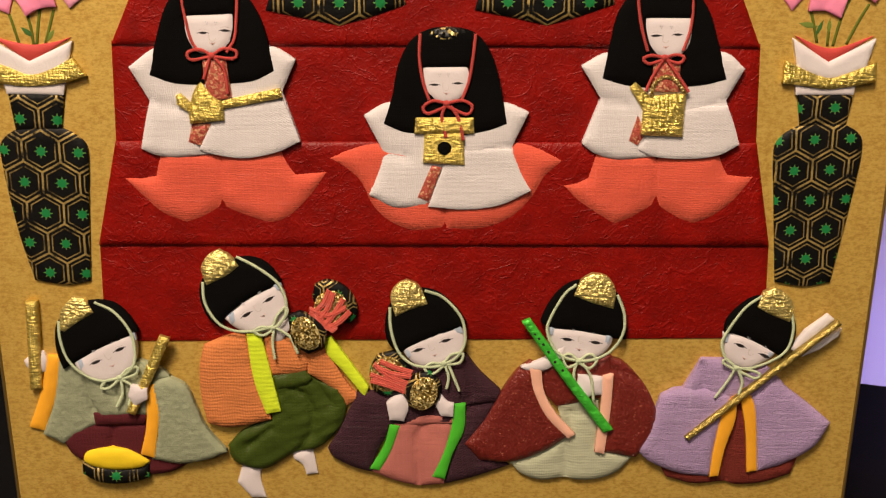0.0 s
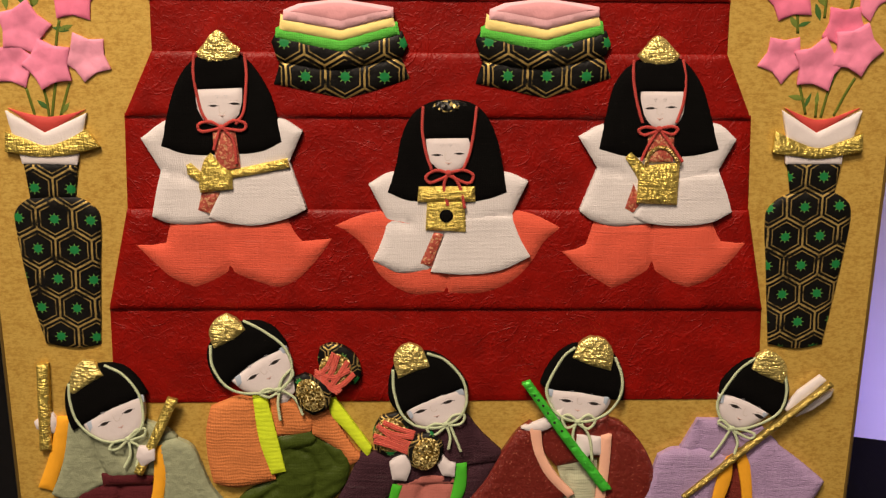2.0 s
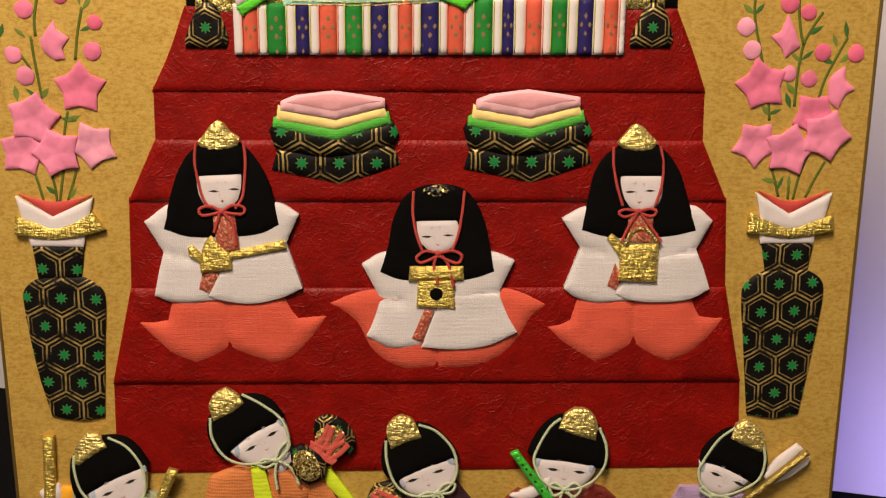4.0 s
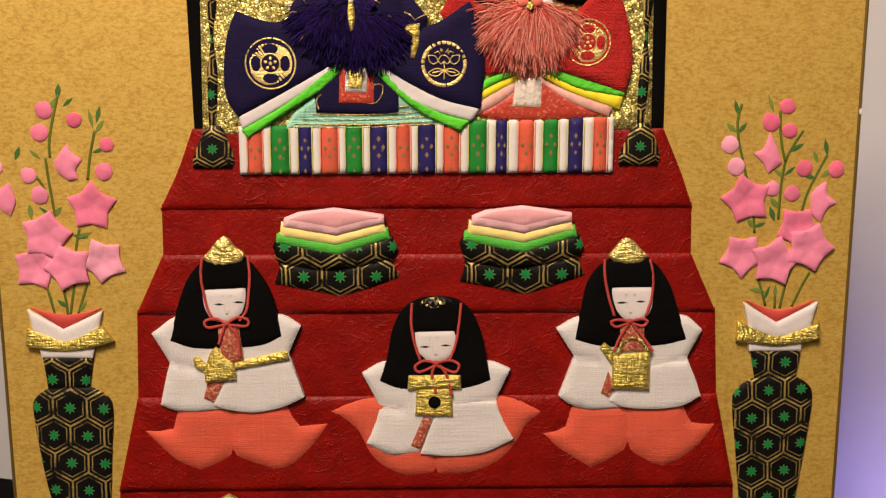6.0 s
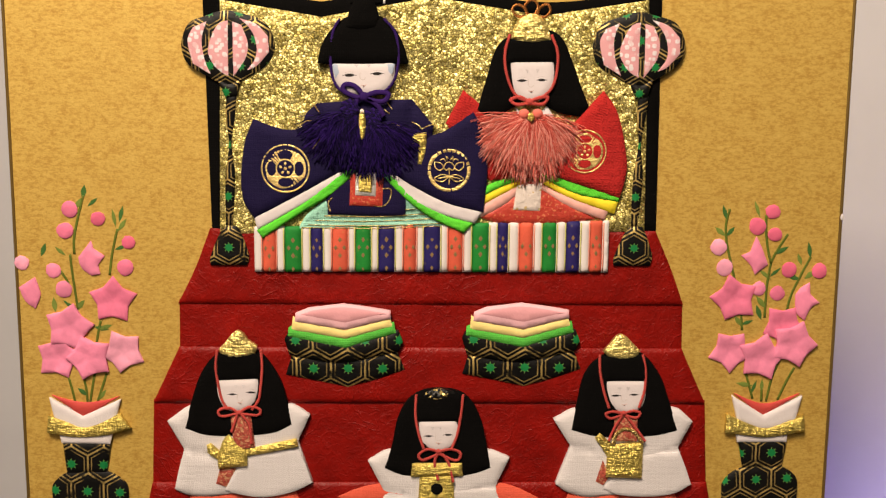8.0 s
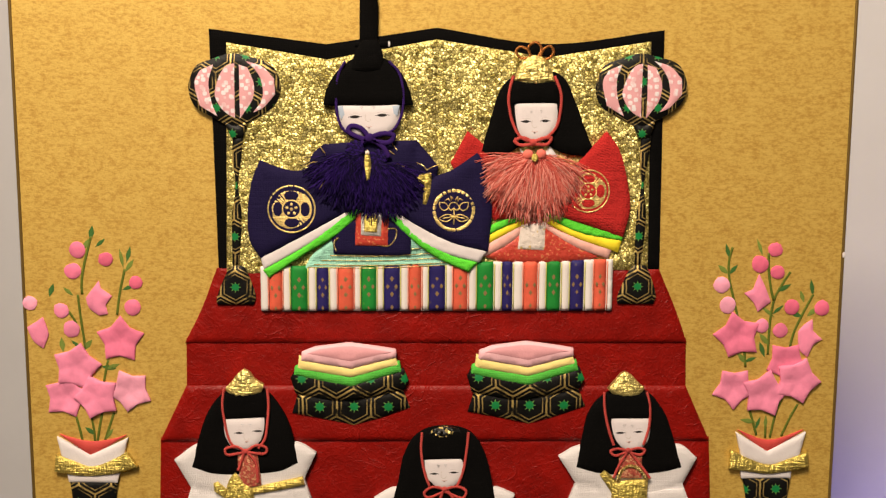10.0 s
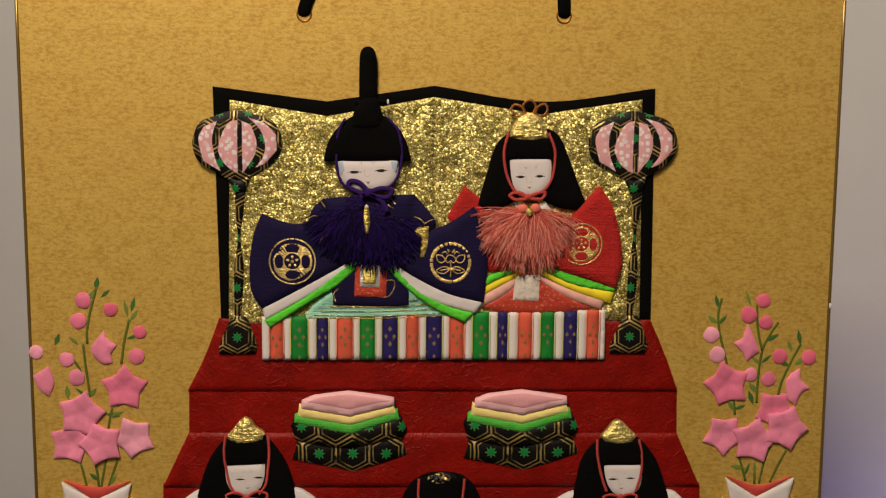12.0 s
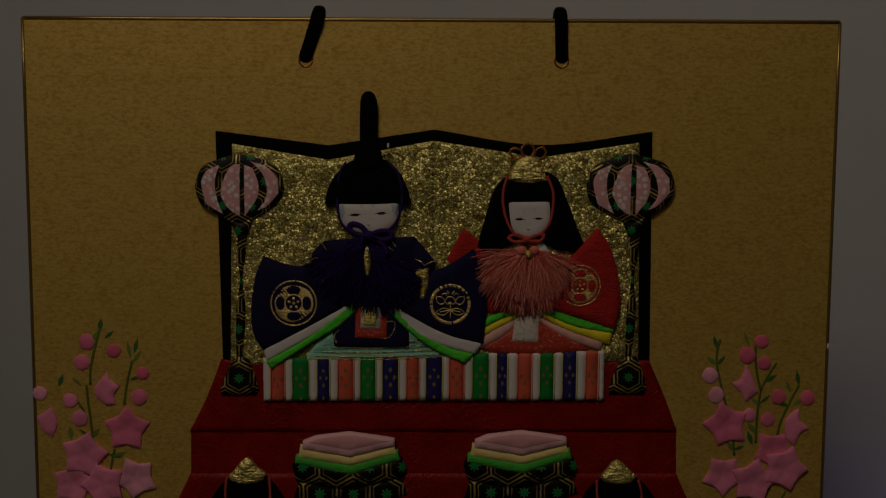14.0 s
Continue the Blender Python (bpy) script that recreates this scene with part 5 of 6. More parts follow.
musician(
    [([(-45.6, 54.2), (-35.7, 56), (-32.7, 52.6), (-26.4, 50.7), (-24.4, 46.1), (-25.8, 39.3), (-29.7, 33.9), (-34.1, 30.8), (-38.5, 30.3), (-43.2, 27.5), (-48.2, 24.5), (-54.6, 25.4), (-57.7, 28), (-58.5, 32), (-54, 36.7), (-45.9, 40.2), (-44.7, 48.1)], OLIVE, 0.8, 4.2, [[(-39.1, 49.9), (-35.7, 48.2), (-33.6, 42.9), (-34.6, 36.1), (-38.2, 30.8)], [(-32.7, 51.7), (-28.9, 45.6)], [(-52.7, 32), (-46, 37.5)]]),
     ([(-54.6, 26.2), (-48.8, 25.4), (-49.9, 21.7), (-48.4, 14.6), (-52.7, 14.6), (-56.6, 19.7)], FACE_CLOTH, 0.2, 2.2, []),
     ([(-40.3, 29.2), (-34.4, 31.2), (-33.1, 22.7), (-36.5, 22.2), (-37.5, 25.5), (-39.9, 27.3)], FACE_CLOTH, 0.2, 2.2, []),
     ([(-44.6, 53.7), (-35.7, 55.8), (-33.9, 53.8), (-35.1, 51.7), (-43.9, 49.9)], OLIVE, 3.6, 2.4, []),
     ([(-46.7, 65.4), (-43.2, 66.8), (-37.8, 64.1), (-34.4, 58.6), (-35.6, 55.2), (-45.9, 54.1)], ORANGE, 2.0, 3.2, []),
     ([(-35.4, 62.4), (-30.5, 63.4), (-22.9, 50), (-19.8, 47.2), (-24.3, 45), (-28, 50), (-35, 54.8)], ORANGE, 1.6, 3.2, []),
     ([(-30.4, 65.5), (-28.2, 66.1), (-22.1, 56.9), (-18, 50.9), (-19.1, 47.5), (-25.3, 55.9), (-29.3, 60.7)], LEMON, 3.0, 2.0, []),
     ([(-63.5, 63.3), (-55.6, 66.5), (-51.3, 66.4), (-49.6, 55.1), (-45.7, 40.7), (-52.3, 38.9), (-58.8, 38.1), (-63.8, 39.5), (-65.1, 48), (-65, 56.7)], ORANGE, 2.6, 4.0, []),
     ([(-51.4, 67), (-47.5, 67.1), (-45.7, 58.6), (-42.8, 43.6), (-46.9, 42.6), (-50, 53.4)], LEMON, 5.0, 1.8, []),
     ([(-43.7, 69.1), (-39.5, 71.8), (-38.7, 69.6), (-41.7, 65.1), (-44.2, 64.4)], FACE_CLOTH, 3.6, 2.6, [])],
    [(-57.2, 71.8), (-50.1, 77.8), (-42.2, 83), (-40.3, 78.6), (-40.2, 72.9), (-42.6, 69.5), (-46, 67.8), (-50.6, 67.5), (-54.4, 69.1)], [(-50.9, 73.1), (-44.6, 77.6)], 32, (-47.6, 74.8), (-46.3, 72.8),
    [(-63.5, 79), (-62, 83.9), (-55.6, 88.3), (-49.5, 89.4), (-44.8, 87.5), (-41.2, 82.7), (-42.8, 81.2), (-50.1, 77.6), (-56.2, 72.8), (-58.9, 69.3), (-61.8, 72.4)], [(-62.4, 86.9), (-60.6, 90.1), (-57.5, 91.9), (-54.6, 90.3), (-52.3, 87.4), (-55.6, 84.7), (-61.2, 81.8), (-62, 84.3)],
    [[(-62.2, 82.7), (-61.9, 76.5), (-58.7, 70.8), (-54.2, 68.5), (-48.8, 68.5), (-44.2, 69.7)], [(-52.8, 90), (-47.9, 87.3), (-42.5, 83.1), (-40.1, 78.3), (-40.2, 73.7), (-41.8, 70.7), (-44, 69.4)]],
    [[(-43.9, 69.5), (-42.5, 73), (-40.1, 75.5), (-39.9, 73.4), (-43.2, 69.5)], [(-43.9, 69.2), (-46.9, 69.7), (-49, 68.3), (-46.6, 67.2), (-43.9, 68.7)], [(-43.6, 68.7), (-44.1, 65), (-43.6, 60.1)], [(-42.9, 69.4), (-39.2, 66.7), (-37.2, 61.8)]],
    "dancing doll in orange robe and olive trousers with a hand drum",
    [[(-56, 72.9), (-54.5, 73.9), (-53.9, 71.3), (-55.2, 70.3)], [(-43.5, 81.8), (-41.5, 82.5), (-40.7, 80.6), (-42.2, 80.2)]],
)
musician(
    [([(-11.4, 40.3), (-2.5, 41.6), (6.5, 40.4), (5.1, 30.4), (3.4, 19.7), (-4.1, 19.3), (-10.7, 20.8), (-18.2, 24.1), (-13.9, 30.4)], ROSE, 1.0, 4.2, [[(-2.5, 39.8), (-4.5, 34.9), (-3.8, 19.7)]]),
     ([(7.4, 45.9), (18.8, 48.4), (16.4, 40.4), (12, 34.1), (15.4, 28.3), (22.3, 25.9), (12.2, 22), (3.1, 19.5), (5.6, 30.4)], PLUM, 0.6, 3.8, [[(18.2, 48.1), (13.4, 46.3), (9.9, 44)]]),
     ([(-21.3, 49.1), (-11.8, 49.2), (-9.8, 40.3), (-15.8, 30.3), (-17.2, 23.7), (-22.1, 25), (-28.5, 28.6), (-29.9, 31.2), (-25.9, 38.4)], PLUM, 1.4, 4.0, []),
     ([(-12, 58.7), (-1, 57.9), (9.2, 61.1), (13.2, 55.7), (19.1, 49.8), (18.5, 46.3), (8.6, 45.5), (6, 39.1), (-10.6, 39.1), (-12.4, 48.3)], PLUM, 2.2, 3.6, [[(10.3, 59.7), (11.5, 48.4), (8.6, 45.9)]]),
     ([(-7.4, 42.1), (-0.9, 43.4), (5.5, 42.2), (6.5, 39.8), (-7.4, 39.1)], ROSE, 3.6, 2.6, []),
     ([(-12.2, 39.4), (-9.3, 38.9), (-12.2, 30.4), (-15.1, 24.7), (-18, 25.2), (-14, 32.2)], GRASS, 4.6, 1.6, []),
     ([(6.1, 46.1), (9.3, 46.1), (8.9, 37.7), (5.9, 30.4), (3.6, 21.9), (0, 22.7), (3.2, 30.4), (5.4, 38.6)], GRASS, 4.6, 1.8, []),
     ([(-13, 46.7), (-10.4, 48.8), (-8.4, 49.5), (-6.8, 45.6), (-8.1, 41), (-12.1, 41.4)], FACE_CLOTH, 6.4, 2.6, []),
     ([(0.5, 46.7), (2.2, 49.5), (4.4, 46.9), (6, 46.6), (5.8, 42.3), (2.3, 42.7)], FACE_CLOTH, 6.2, 2.4, [])],
    [(-8.8, 63.5), (-1, 67.7), (7.5, 70.8), (8.9, 66.4), (8.4, 62.2), (5.3, 58.8), (0.6, 57.4), (-4.1, 57.9), (-6.9, 60.1)], [(-4.1, 62.8), (3.6, 65.7)], 18, (-0.2, 63.5), (0.6, 61.3),
    [(-12.8, 66), (-12.9, 72.7), (-10.3, 78), (-4.9, 80.5), (1.2, 79.5), (6.6, 74.8), (9.3, 70.6), (8, 69.3), (0.5, 66.6), (-7.9, 62.6), (-9.4, 60.9)], [(-11.6, 79.1), (-9.6, 82.4), (-7.2, 83.5), (-4.1, 82.1), (-1.4, 76.7), (-5.7, 75.2), (-10.3, 73)],
    [[(-11.8, 75.6), (-11.5, 69), (-9.4, 62.3), (-5.4, 58.6), (-0.2, 57.9), (3.2, 58.6)], [(-2.3, 80.6), (2.8, 78.5), (7.4, 73.3), (8.9, 67.8), (8.3, 63.6), (6.2, 60.5), (3.2, 58.8)]],
    [[(3.1, 59.1), (5.2, 61.7), (8.3, 61.9), (7.3, 59.2), (3.1, 58.6)], [(3.1, 58.8), (-0.2, 59.1), (-2.2, 57.4), (-0.2, 55.7), (3.1, 58.3)], [(3.4, 58.4), (4.4, 55), (3.9, 51.2)], [(4.3, 58.8), (6.1, 54.2), (7.5, 50.5)]],
    "kneeling doll in plum robe and rose trousers with a drum",
    [[(-7.7, 62.6), (-6.6, 63.3), (-6, 61.1), (-6.9, 60.4)], [(5.4, 69.6), (7.4, 70.6), (8.4, 67.9), (6.7, 67.9)]],
)
musician(
    [([(35, 46.4), (47, 46.8), (47.8, 32.4), (57.6, 28.8), (53.9, 24.2), (48.3, 21.6), (41.8, 21.2), (38.6, 22.1), (31.9, 21.1), (26.1, 23), (22.4, 26.8), (31.6, 30.5), (37.9, 36)], MOSS, 0.8, 4.0, [[(39.4, 42.3), (38.1, 34.2), (38.8, 22.1)], [(35.1, 43.5), (46.8, 43.6)]]),
     ([(30.2, 58.9), (40, 58.1), (49.7, 60.7), (50.7, 48.6), (39, 45.7), (35.1, 45), (31.3, 50.2)], BRICK, 2.2, 3.0, []),
     ([(27.1, 59.2), (30.3, 57.5), (31.2, 48.5), (35.2, 41.4), (39.8, 36.7), (31.6, 30.9), (22.7, 27.6), (13.8, 28.1), (9.3, 33.2), (15.1, 41.3), (19.7, 50.2), (23.5, 56.1)], BRICK, 3.0, 4.2, []),
     ([(49.1, 60.4), (53, 59), (59.4, 52.1), (63.1, 45.1), (64, 39.7), (61.1, 32.5), (58.5, 29), (48.8, 30.8), (49.7, 41.5), (50.5, 50.3)], BRICK, 2.6, 4.2, [[(50.4, 57.3), (57.7, 54.2)]]),
     ([(26.8, 57.5), (30.1, 58.9), (31.3, 50.2), (35.1, 43.2), (40.6, 36.9), (38.7, 35.5), (32.4, 42.3), (28.3, 50.2)], PEACH, 6.4, 1.4, []),
     ([(47.5, 55.2), (50.5, 55.7), (50.3, 45), (49.2, 30.6), (46.4, 31.3), (47.4, 45)], PEACH, 6.2, 1.4, []),
     ([(24.4, 57.7), (31.3, 60.6), (36.7, 64.9), (36.6, 61.4), (31.7, 57), (26.7, 56.7)], FACE_CLOTH, 5.8, 2.2, []),
     ([(40.6, 55.5), (47.5, 54.8), (48, 49.3), (44.5, 49.1), (42.2, 46.6), (40.6, 50.3)], FACE_CLOTH, 5.6, 2.2, [])],
    [(31.5, 70.2), (40.8, 69.3), (49.9, 68), (49.1, 64.1), (46, 60.7), (41.3, 59.3), (36.6, 60.1), (33.3, 63.8)], [(37, 66.2), (44.9, 65.3)], -8, (40.9, 65.8), (40.4, 63.2),
    [(29.6, 71.2), (31.3, 75.7), (34.9, 80.7), (39.4, 83.1), (46.3, 82.4), (51.2, 78.3), (53.3, 71.7), (53.2, 66.1), (49.5, 66.6), (40.9, 68.4), (31.8, 69.6)], [(38.2, 79.4), (40, 83.6), (42.9, 85.7), (46.8, 84.9), (49.4, 81.2), (49.1, 75.6), (43.4, 77.2)],
    [[(38.8, 82.5), (35.6, 79.5), (32.2, 72.9), (31.4, 68.7), (33.7, 63.4), (37.2, 60.7), (40.4, 60.2)], [(50.1, 79.6), (52.3, 73.8), (52.2, 68), (49.1, 62.9), (44.3, 60.3), (40.4, 60)]],
    [[(40.4, 60), (37.9, 62), (36.1, 61), (37.5, 58.1), (40.4, 59.3)], [(40.5, 60), (43.4, 62), (45.4, 60.2), (43.6, 57.8), (40.6, 59.3)], [(39.9, 59.3), (39.3, 55.5), (40.4, 49.6)], [(41.6, 59.3), (44.1, 54.9), (45.2, 47.9)]],
    "kneeling doll in flecked brick-red robe playing a green flute",
    [[(31.7, 69.9), (33.3, 69.6), (33, 67.4), (32.2, 67.7)], [(47.7, 67.6), (49.3, 67.5), (48.4, 64.8), (47.4, 65.5)]],
)
musician(
    [([(83.4, 42.5), (88.7, 46.1), (92.4, 38.1), (94.8, 26.2), (105.5, 28.6), (104.1, 23.3), (96.2, 20.4), (88, 19.8), (85.6, 20.8), (76.4, 20), (68, 22.2), (66.5, 24.8), (80.2, 24.3), (81.9, 32.6)], RUSSET, 0.4, 4.0, [[(86.2, 41.6), (85.5, 30.8), (85.8, 20.8)]]),
     ([(70.4, 50.1), (75.2, 59.8), (82.6, 59.7), (87, 55.7), (87.3, 47.8), (77.3, 47.6)], LILAC, 2.0, 3.4, [[(75.4, 58.8), (76.8, 48.7)]]),
     ([(85.6, 53.6), (93.9, 57.5), (99, 52.3), (91.1, 46.1)], LILAC, 1.8, 3.4, []),
     ([(64.5, 48.6), (69.1, 50.8), (82, 49.8), (85.1, 47.3), (81.7, 38), (80.5, 23), (71.2, 24.1), (62.7, 27.7), (58.5, 31.7), (61.9, 39.7)], LILAC, 2.8, 4.2, []),
     ([(88.8, 48.2), (95.8, 54.9), (99, 51.9), (106.4, 46.2), (113.4, 40.3), (109.6, 32.7), (101.2, 27.1), (93.6, 24.5), (92.6, 34.4), (90.7, 43.4)], LILAC, 2.6, 4.2, []),
     ([(82.9, 46.6), (85.8, 49.6), (85.9, 41.6), (83.8, 32.6), (82.7, 23.6), (80.1, 23.2), (80.6, 32.6)], AMBER, 5.8, 1.5, []),
     ([(86.4, 50.1), (88.5, 51.5), (91.2, 45.2), (93.7, 25.3), (90.8, 24.7), (89.2, 38)], AMBER, 5.6, 1.5, [])],
    [(80.3, 68.1), (87.8, 66.8), (95.1, 62.8), (94.6, 61.1), (91.7, 59), (87.9, 57.4), (83.8, 58.6), (81, 62.4)], [(85, 64.6), (92, 61.6)], -23, (88.2, 62.4), (86.5, 60.7),
    [(80.5, 68.1), (81, 71.8), (85.2, 76.8), (89.6, 78.8), (97.7, 76.1), (100, 70.2), (99.7, 64.8), (97.2, 60.6), (94.8, 62.3), (87.8, 66.1), (82.6, 68.1)], [(88.5, 76.3), (89.9, 80.6), (92.8, 81.9), (96.9, 79.3), (98.7, 75.6), (97.7, 71.9), (92.1, 74.2)],
    [[(89.5, 79.5), (85, 75.7), (81, 69), (79.8, 65.3), (81.1, 61.2), (84.2, 58.3)], [(98.2, 74.7), (99.1, 69.1), (98, 63.7), (94.3, 60.4), (89.1, 58.2), (84.9, 57.8)]],
    [[(84.5, 58), (87.5, 57.6), (91.1, 56.3), (89.9, 54.9), (84.9, 57.3)], [(84.2, 58), (81.8, 60.5), (80.6, 59.7), (83.9, 57.5)], [(84.1, 57.6), (82, 53.3), (79.2, 48.8)], [(84.9, 57.6), (86.5, 53.7), (85.9, 49.8)]],
    "kneeling doll in lilac linen robe shouldering a gold pole",
    [[(80.5, 68), (81.7, 68.1), (81.6, 65.6), (80.7, 65.6)], [(93.4, 62.8), (94.5, 62.1), (93, 60.6), (92.4, 60.9)]],
)

# ---- instruments ----
for outline, lift in (([(-111.5, 75.9), (-108.2, 76.2), (-108.8, 63.1), (-109.6, 49.8), (-113, 49.3), (-112.2, 63)], 2.4), ([(-75.1, 67), (-72.2, 66.2), (-78, 53.8), (-83.6, 42.8), (-86, 43.8), (-80.3, 55.5)], 7.6)):
    Piece().pad(outline, FOIL, lift, 3.0, 2.0, sharp=40, dent=0.7).thing("drumstick", "thick stick wrapped in wrinkled gold crepe", "drumstick", "drumsticks")
drum = holder("flat_drum", "flat drum with yellow skin and black patterned side", "drum")
Piece().pad([(-100.4, 27), (-97.3, 25.6), (-90.9, 24.5), (-83.6, 25.1), (-81.2, 27.1), (-81.7, 22), (-88.1, 20.1), (-96.1, 20.4), (-100.6, 23.2)], hex_cloth("hex_cloth_drum", (-90.9, 22.7), 10.0), 3.6, 3.0, 2.2, sharp=40).part("side", drum)
Piece().pad([(-99.8, 27.7), (-98.7, 30.3), (-93.3, 31.6), (-87, 31.1), (-81.1, 27.5), (-83.4, 25.6), (-90.7, 24.7), (-97.1, 25.7)], DRUM_YELLOW, 4.2, 3.0, 2.4, dent=0.3, sharp=80).part("skin", drum, "padded yellow drum skin")


def hand_drum(back, back_gold, front, front_gold, lines, star, lift):
    h = holder("hand_drum", "black hourglass hand drum with gold skins and red cords", "drum", "hand drums")
    satin = hex_cloth("hex_cloth_hand_drum", star, 8.0)
    Piece().pad(back, satin, lift, 3.0, 2.5).part("rear_rim", h)
    Piece().pad(back_gold, DRUM_GOLD, lift + 2.0, 1.8, 2.2, dent=0.4).part("rear_skin", h, "gold flaked skin")
    for line in lines:
        (ax, az), (bx, bz) = line[0], line[-1]
        far = math.hypot(bx - ax, bz - az)
        for k in (-1, 0, 1):
            ox, oz = -(bz - az) / far * 0.5 * k, (bx - ax) / far * 0.5 * k
            Piece().cord([(x + ox, z + oz, 0.25 - 0.25 * k * k) for x, z in line], DRUM_CORD, 0.3, lift + 4.4, 0.5).part("cord", h, "fine red twisted cord")
    Piece().pad(front, satin, lift + 3.4, 3.0, 2.5).part("front_rim", h)
    Piece().pad(front_gold, DRUM_GOLD, lift + 5.6, 1.6, 2.0, dent=0.4).part("front_skin", h, "gold flaked skin")


hand_drum(
    [(-32.8, 77.5), (-32.2, 81.5), (-29.3, 82.8), (-24.8, 81.5), (-21.6, 77.9), (-20.8, 73.6), (-22.7, 70.5), (-27, 70.9), (-31.1, 74.6)], ellipse(*(-27.8, 75.4), 4.6, 5.0),
    [(-39.6, 73), (-36.3, 74.4), (-31.8, 72.1), (-29, 68.4), (-30.3, 64.1), (-34.4, 61.8), (-38.2, 64.7)], ellipse(*(-34.8, 68.2), 3.6, 5.2, 25),
    [[(-33.6, 74.3), (-30.3, 71.5), (-26.4, 69)], [(-32.9, 73.2), (-29.6, 70.2), (-27, 68.5)], [(-28.1, 80.6), (-29.9, 76.5), (-33, 73.8)], [(-27, 79.9), (-28.7, 75.2), (-30.9, 72.2)], [(-24.3, 78.1), (-26.9, 73.8), (-29.4, 70.3)], [(-22.6, 74.5), (-25.4, 71.5), (-28.8, 69.5)], [(-33.6, 75.1), (-28.7, 73.2), (-23.8, 75.5)]], (-25.7, 78.9), 4.0,
)
hand_drum(
    [(-17.6, 56.1), (-15.4, 60.9), (-10.4, 62.1), (-6.3, 57.9), (-5.5, 52.7), (-7.9, 49), (-13.6, 48.5), (-17.1, 50.9)], ellipse(*(-12.6, 55.4), 4.8, 5.4),
    [(-7.7, 51.2), (-5.2, 55.3), (-1, 56.7), (2.3, 53.3), (1.6, 48.1), (-2.2, 44.4), (-6.5, 45.9)], ellipse(*(-2.5, 50.3), 3.8, 5.2, -15),
    [[(-14.7, 59.8), (-10.4, 57.8), (-5.7, 56.4)], [(-15.4, 57.7), (-11.2, 56), (-6, 55)], [(-17.4, 55.7), (-12, 53.6), (-6.5, 51.2)], [(-17.3, 53.9), (-12, 52.2), (-7.6, 50.4)], [(-16.3, 58.9), (-12, 55), (-6.9, 53)]], (-16.5, 57), 4.4,
)
flute = holder("flute", "bright green wrinkled foil flute with dark finger holes", "flute")
tube = Piece().pad([(24.3, 71.6), (26.6, 72.5), (38.5, 55.8), (51.2, 38.9), (48.5, 37.8), (35.8, 55.1)], FLUTE_GREEN, 8.0, 2.2, 1.3, sharp=40, dent=0.5).part("tube", flute)
for x, z in [(27.9, 68.4), (29.1, 66.9), (30.4, 65.2), (31.8, 63), (33.8, 60), (36, 57.5)]:
    Piece().dot(x, z, INK, 0.42, 0.5, 10.1, 0.25, 35, 5).part("finger_hole", tube, "dark finger hole")
pole = holder("umbrella_pole", "long pole of wrinkled gold crepe with white paper ends", "pole")
Piece().pad([(71.6, 36.6), (72.8, 35.3), (93.6, 54.3), (112.2, 71.3), (111.1, 72.5), (92.2, 55.6)], FOIL_TURNED, 7.8, 2.2, 1.0, sharp=40, dent=0.4).part("shaft", pole)
Piece().pad([(99.3, 63.4), (102.9, 68.8), (108.7, 73.7), (110.6, 72.2), (104.8, 66.1), (100.6, 62.4)], COLLAR_WHITE, 4.6, 1.2, 0.6, sharp=12).part("paper_end", pole, "white paper end")
Piece().pad([(102.9, 60.9), (106.5, 65), (113, 69.4), (112.3, 67.2), (107.5, 63.1)], COLLAR_WHITE, 4.6, 1.0, 0.5, sharp=12).part("paper_end", pole, "white paper end")

# ---- the imperial couple ----


CREST_GOLD = gold_foil("crest_gold", 900.0, (0.80, 0.58, 0.22), 0.6, 0.38, 20.0)
SILVER = gold_foil("silver_edging", 700.0, (0.85, 0.80, 0.76), 0.5, 0.35, 0.0, 0.6)


def wheel_crest(d, x, z, r, lift, ground):
    """A round gold emblem: a thin stitched rim, a gold disc with four dark lobes, and a small rosette."""
    d.annulus(x, z, 0.93 * r, r, CREST_GOLD, lift, 0.35, 30)
    d.annulus(x, z, 0.30 * r, 0.84 * r, CREST_GOLD, lift, 0.3, 34)
    for turn in (0, 90, 180, 270):
        a = radians(turn)
        d.dot(x + 0.56 * r * math.cos(a), z + 0.56 * r * math.sin(a), ground, 0.2 * r, 0.31 * r, lift + 0.28, 0.16, turn)
    d.dot(x, z, ground, 0.41 * r, 0.41 * r, lift + 0.2, 0.2)
    d.annulus(x, z, 0.34 * r, 0.40 * r, CREST_GOLD, lift + 0.25, 0.3, 12)
    for k in range(5):
        a = radians(90 + 72 * k)
        d.dot(x + 0.2 * r * math.cos(a), z + 0.2 * r * math.sin(a), CREST_GOLD, 0.07 * r, 0.055 * r, lift + 0.4, 0.2, 90 + 72 * k)
    d.dot(x, z, CREST_GOLD, 0.07 * r, 0.07 * r, lift + 0.4, 0.25)


d = Piece()
d.pad([(-38.5, 197.9), (-34.8, 203.3), (-24.9, 209.1), (-8.5, 209.1), (-1.9, 204.6), (5.5, 201.3), (3.9, 199)], AQUA, 2.0, 3.0, 2.0, sharp=40, creases=[[(-34.8, 200.3), (1.4, 201.3)], [(-31.5, 202.3), (-1.9, 203)]], crease=0.5)
for a, b in zip([(-35.3, 199.5), (-33.3, 200.8), (-30.5, 202.2), (-28.1, 203.8), (-37.1, 198.7)], [(3.8, 200.2), (1.4, 201.6), (-1.1, 202.9), (-3.6, 204.4), (3, 199.4)]):
    d.cord([a, ((a[0] + b[0]) / 2, (a[1] + b[1]) / 2 - 0.5), b], GOLD_THREAD, 0.14, 4.9, 0, 5, 1.2)
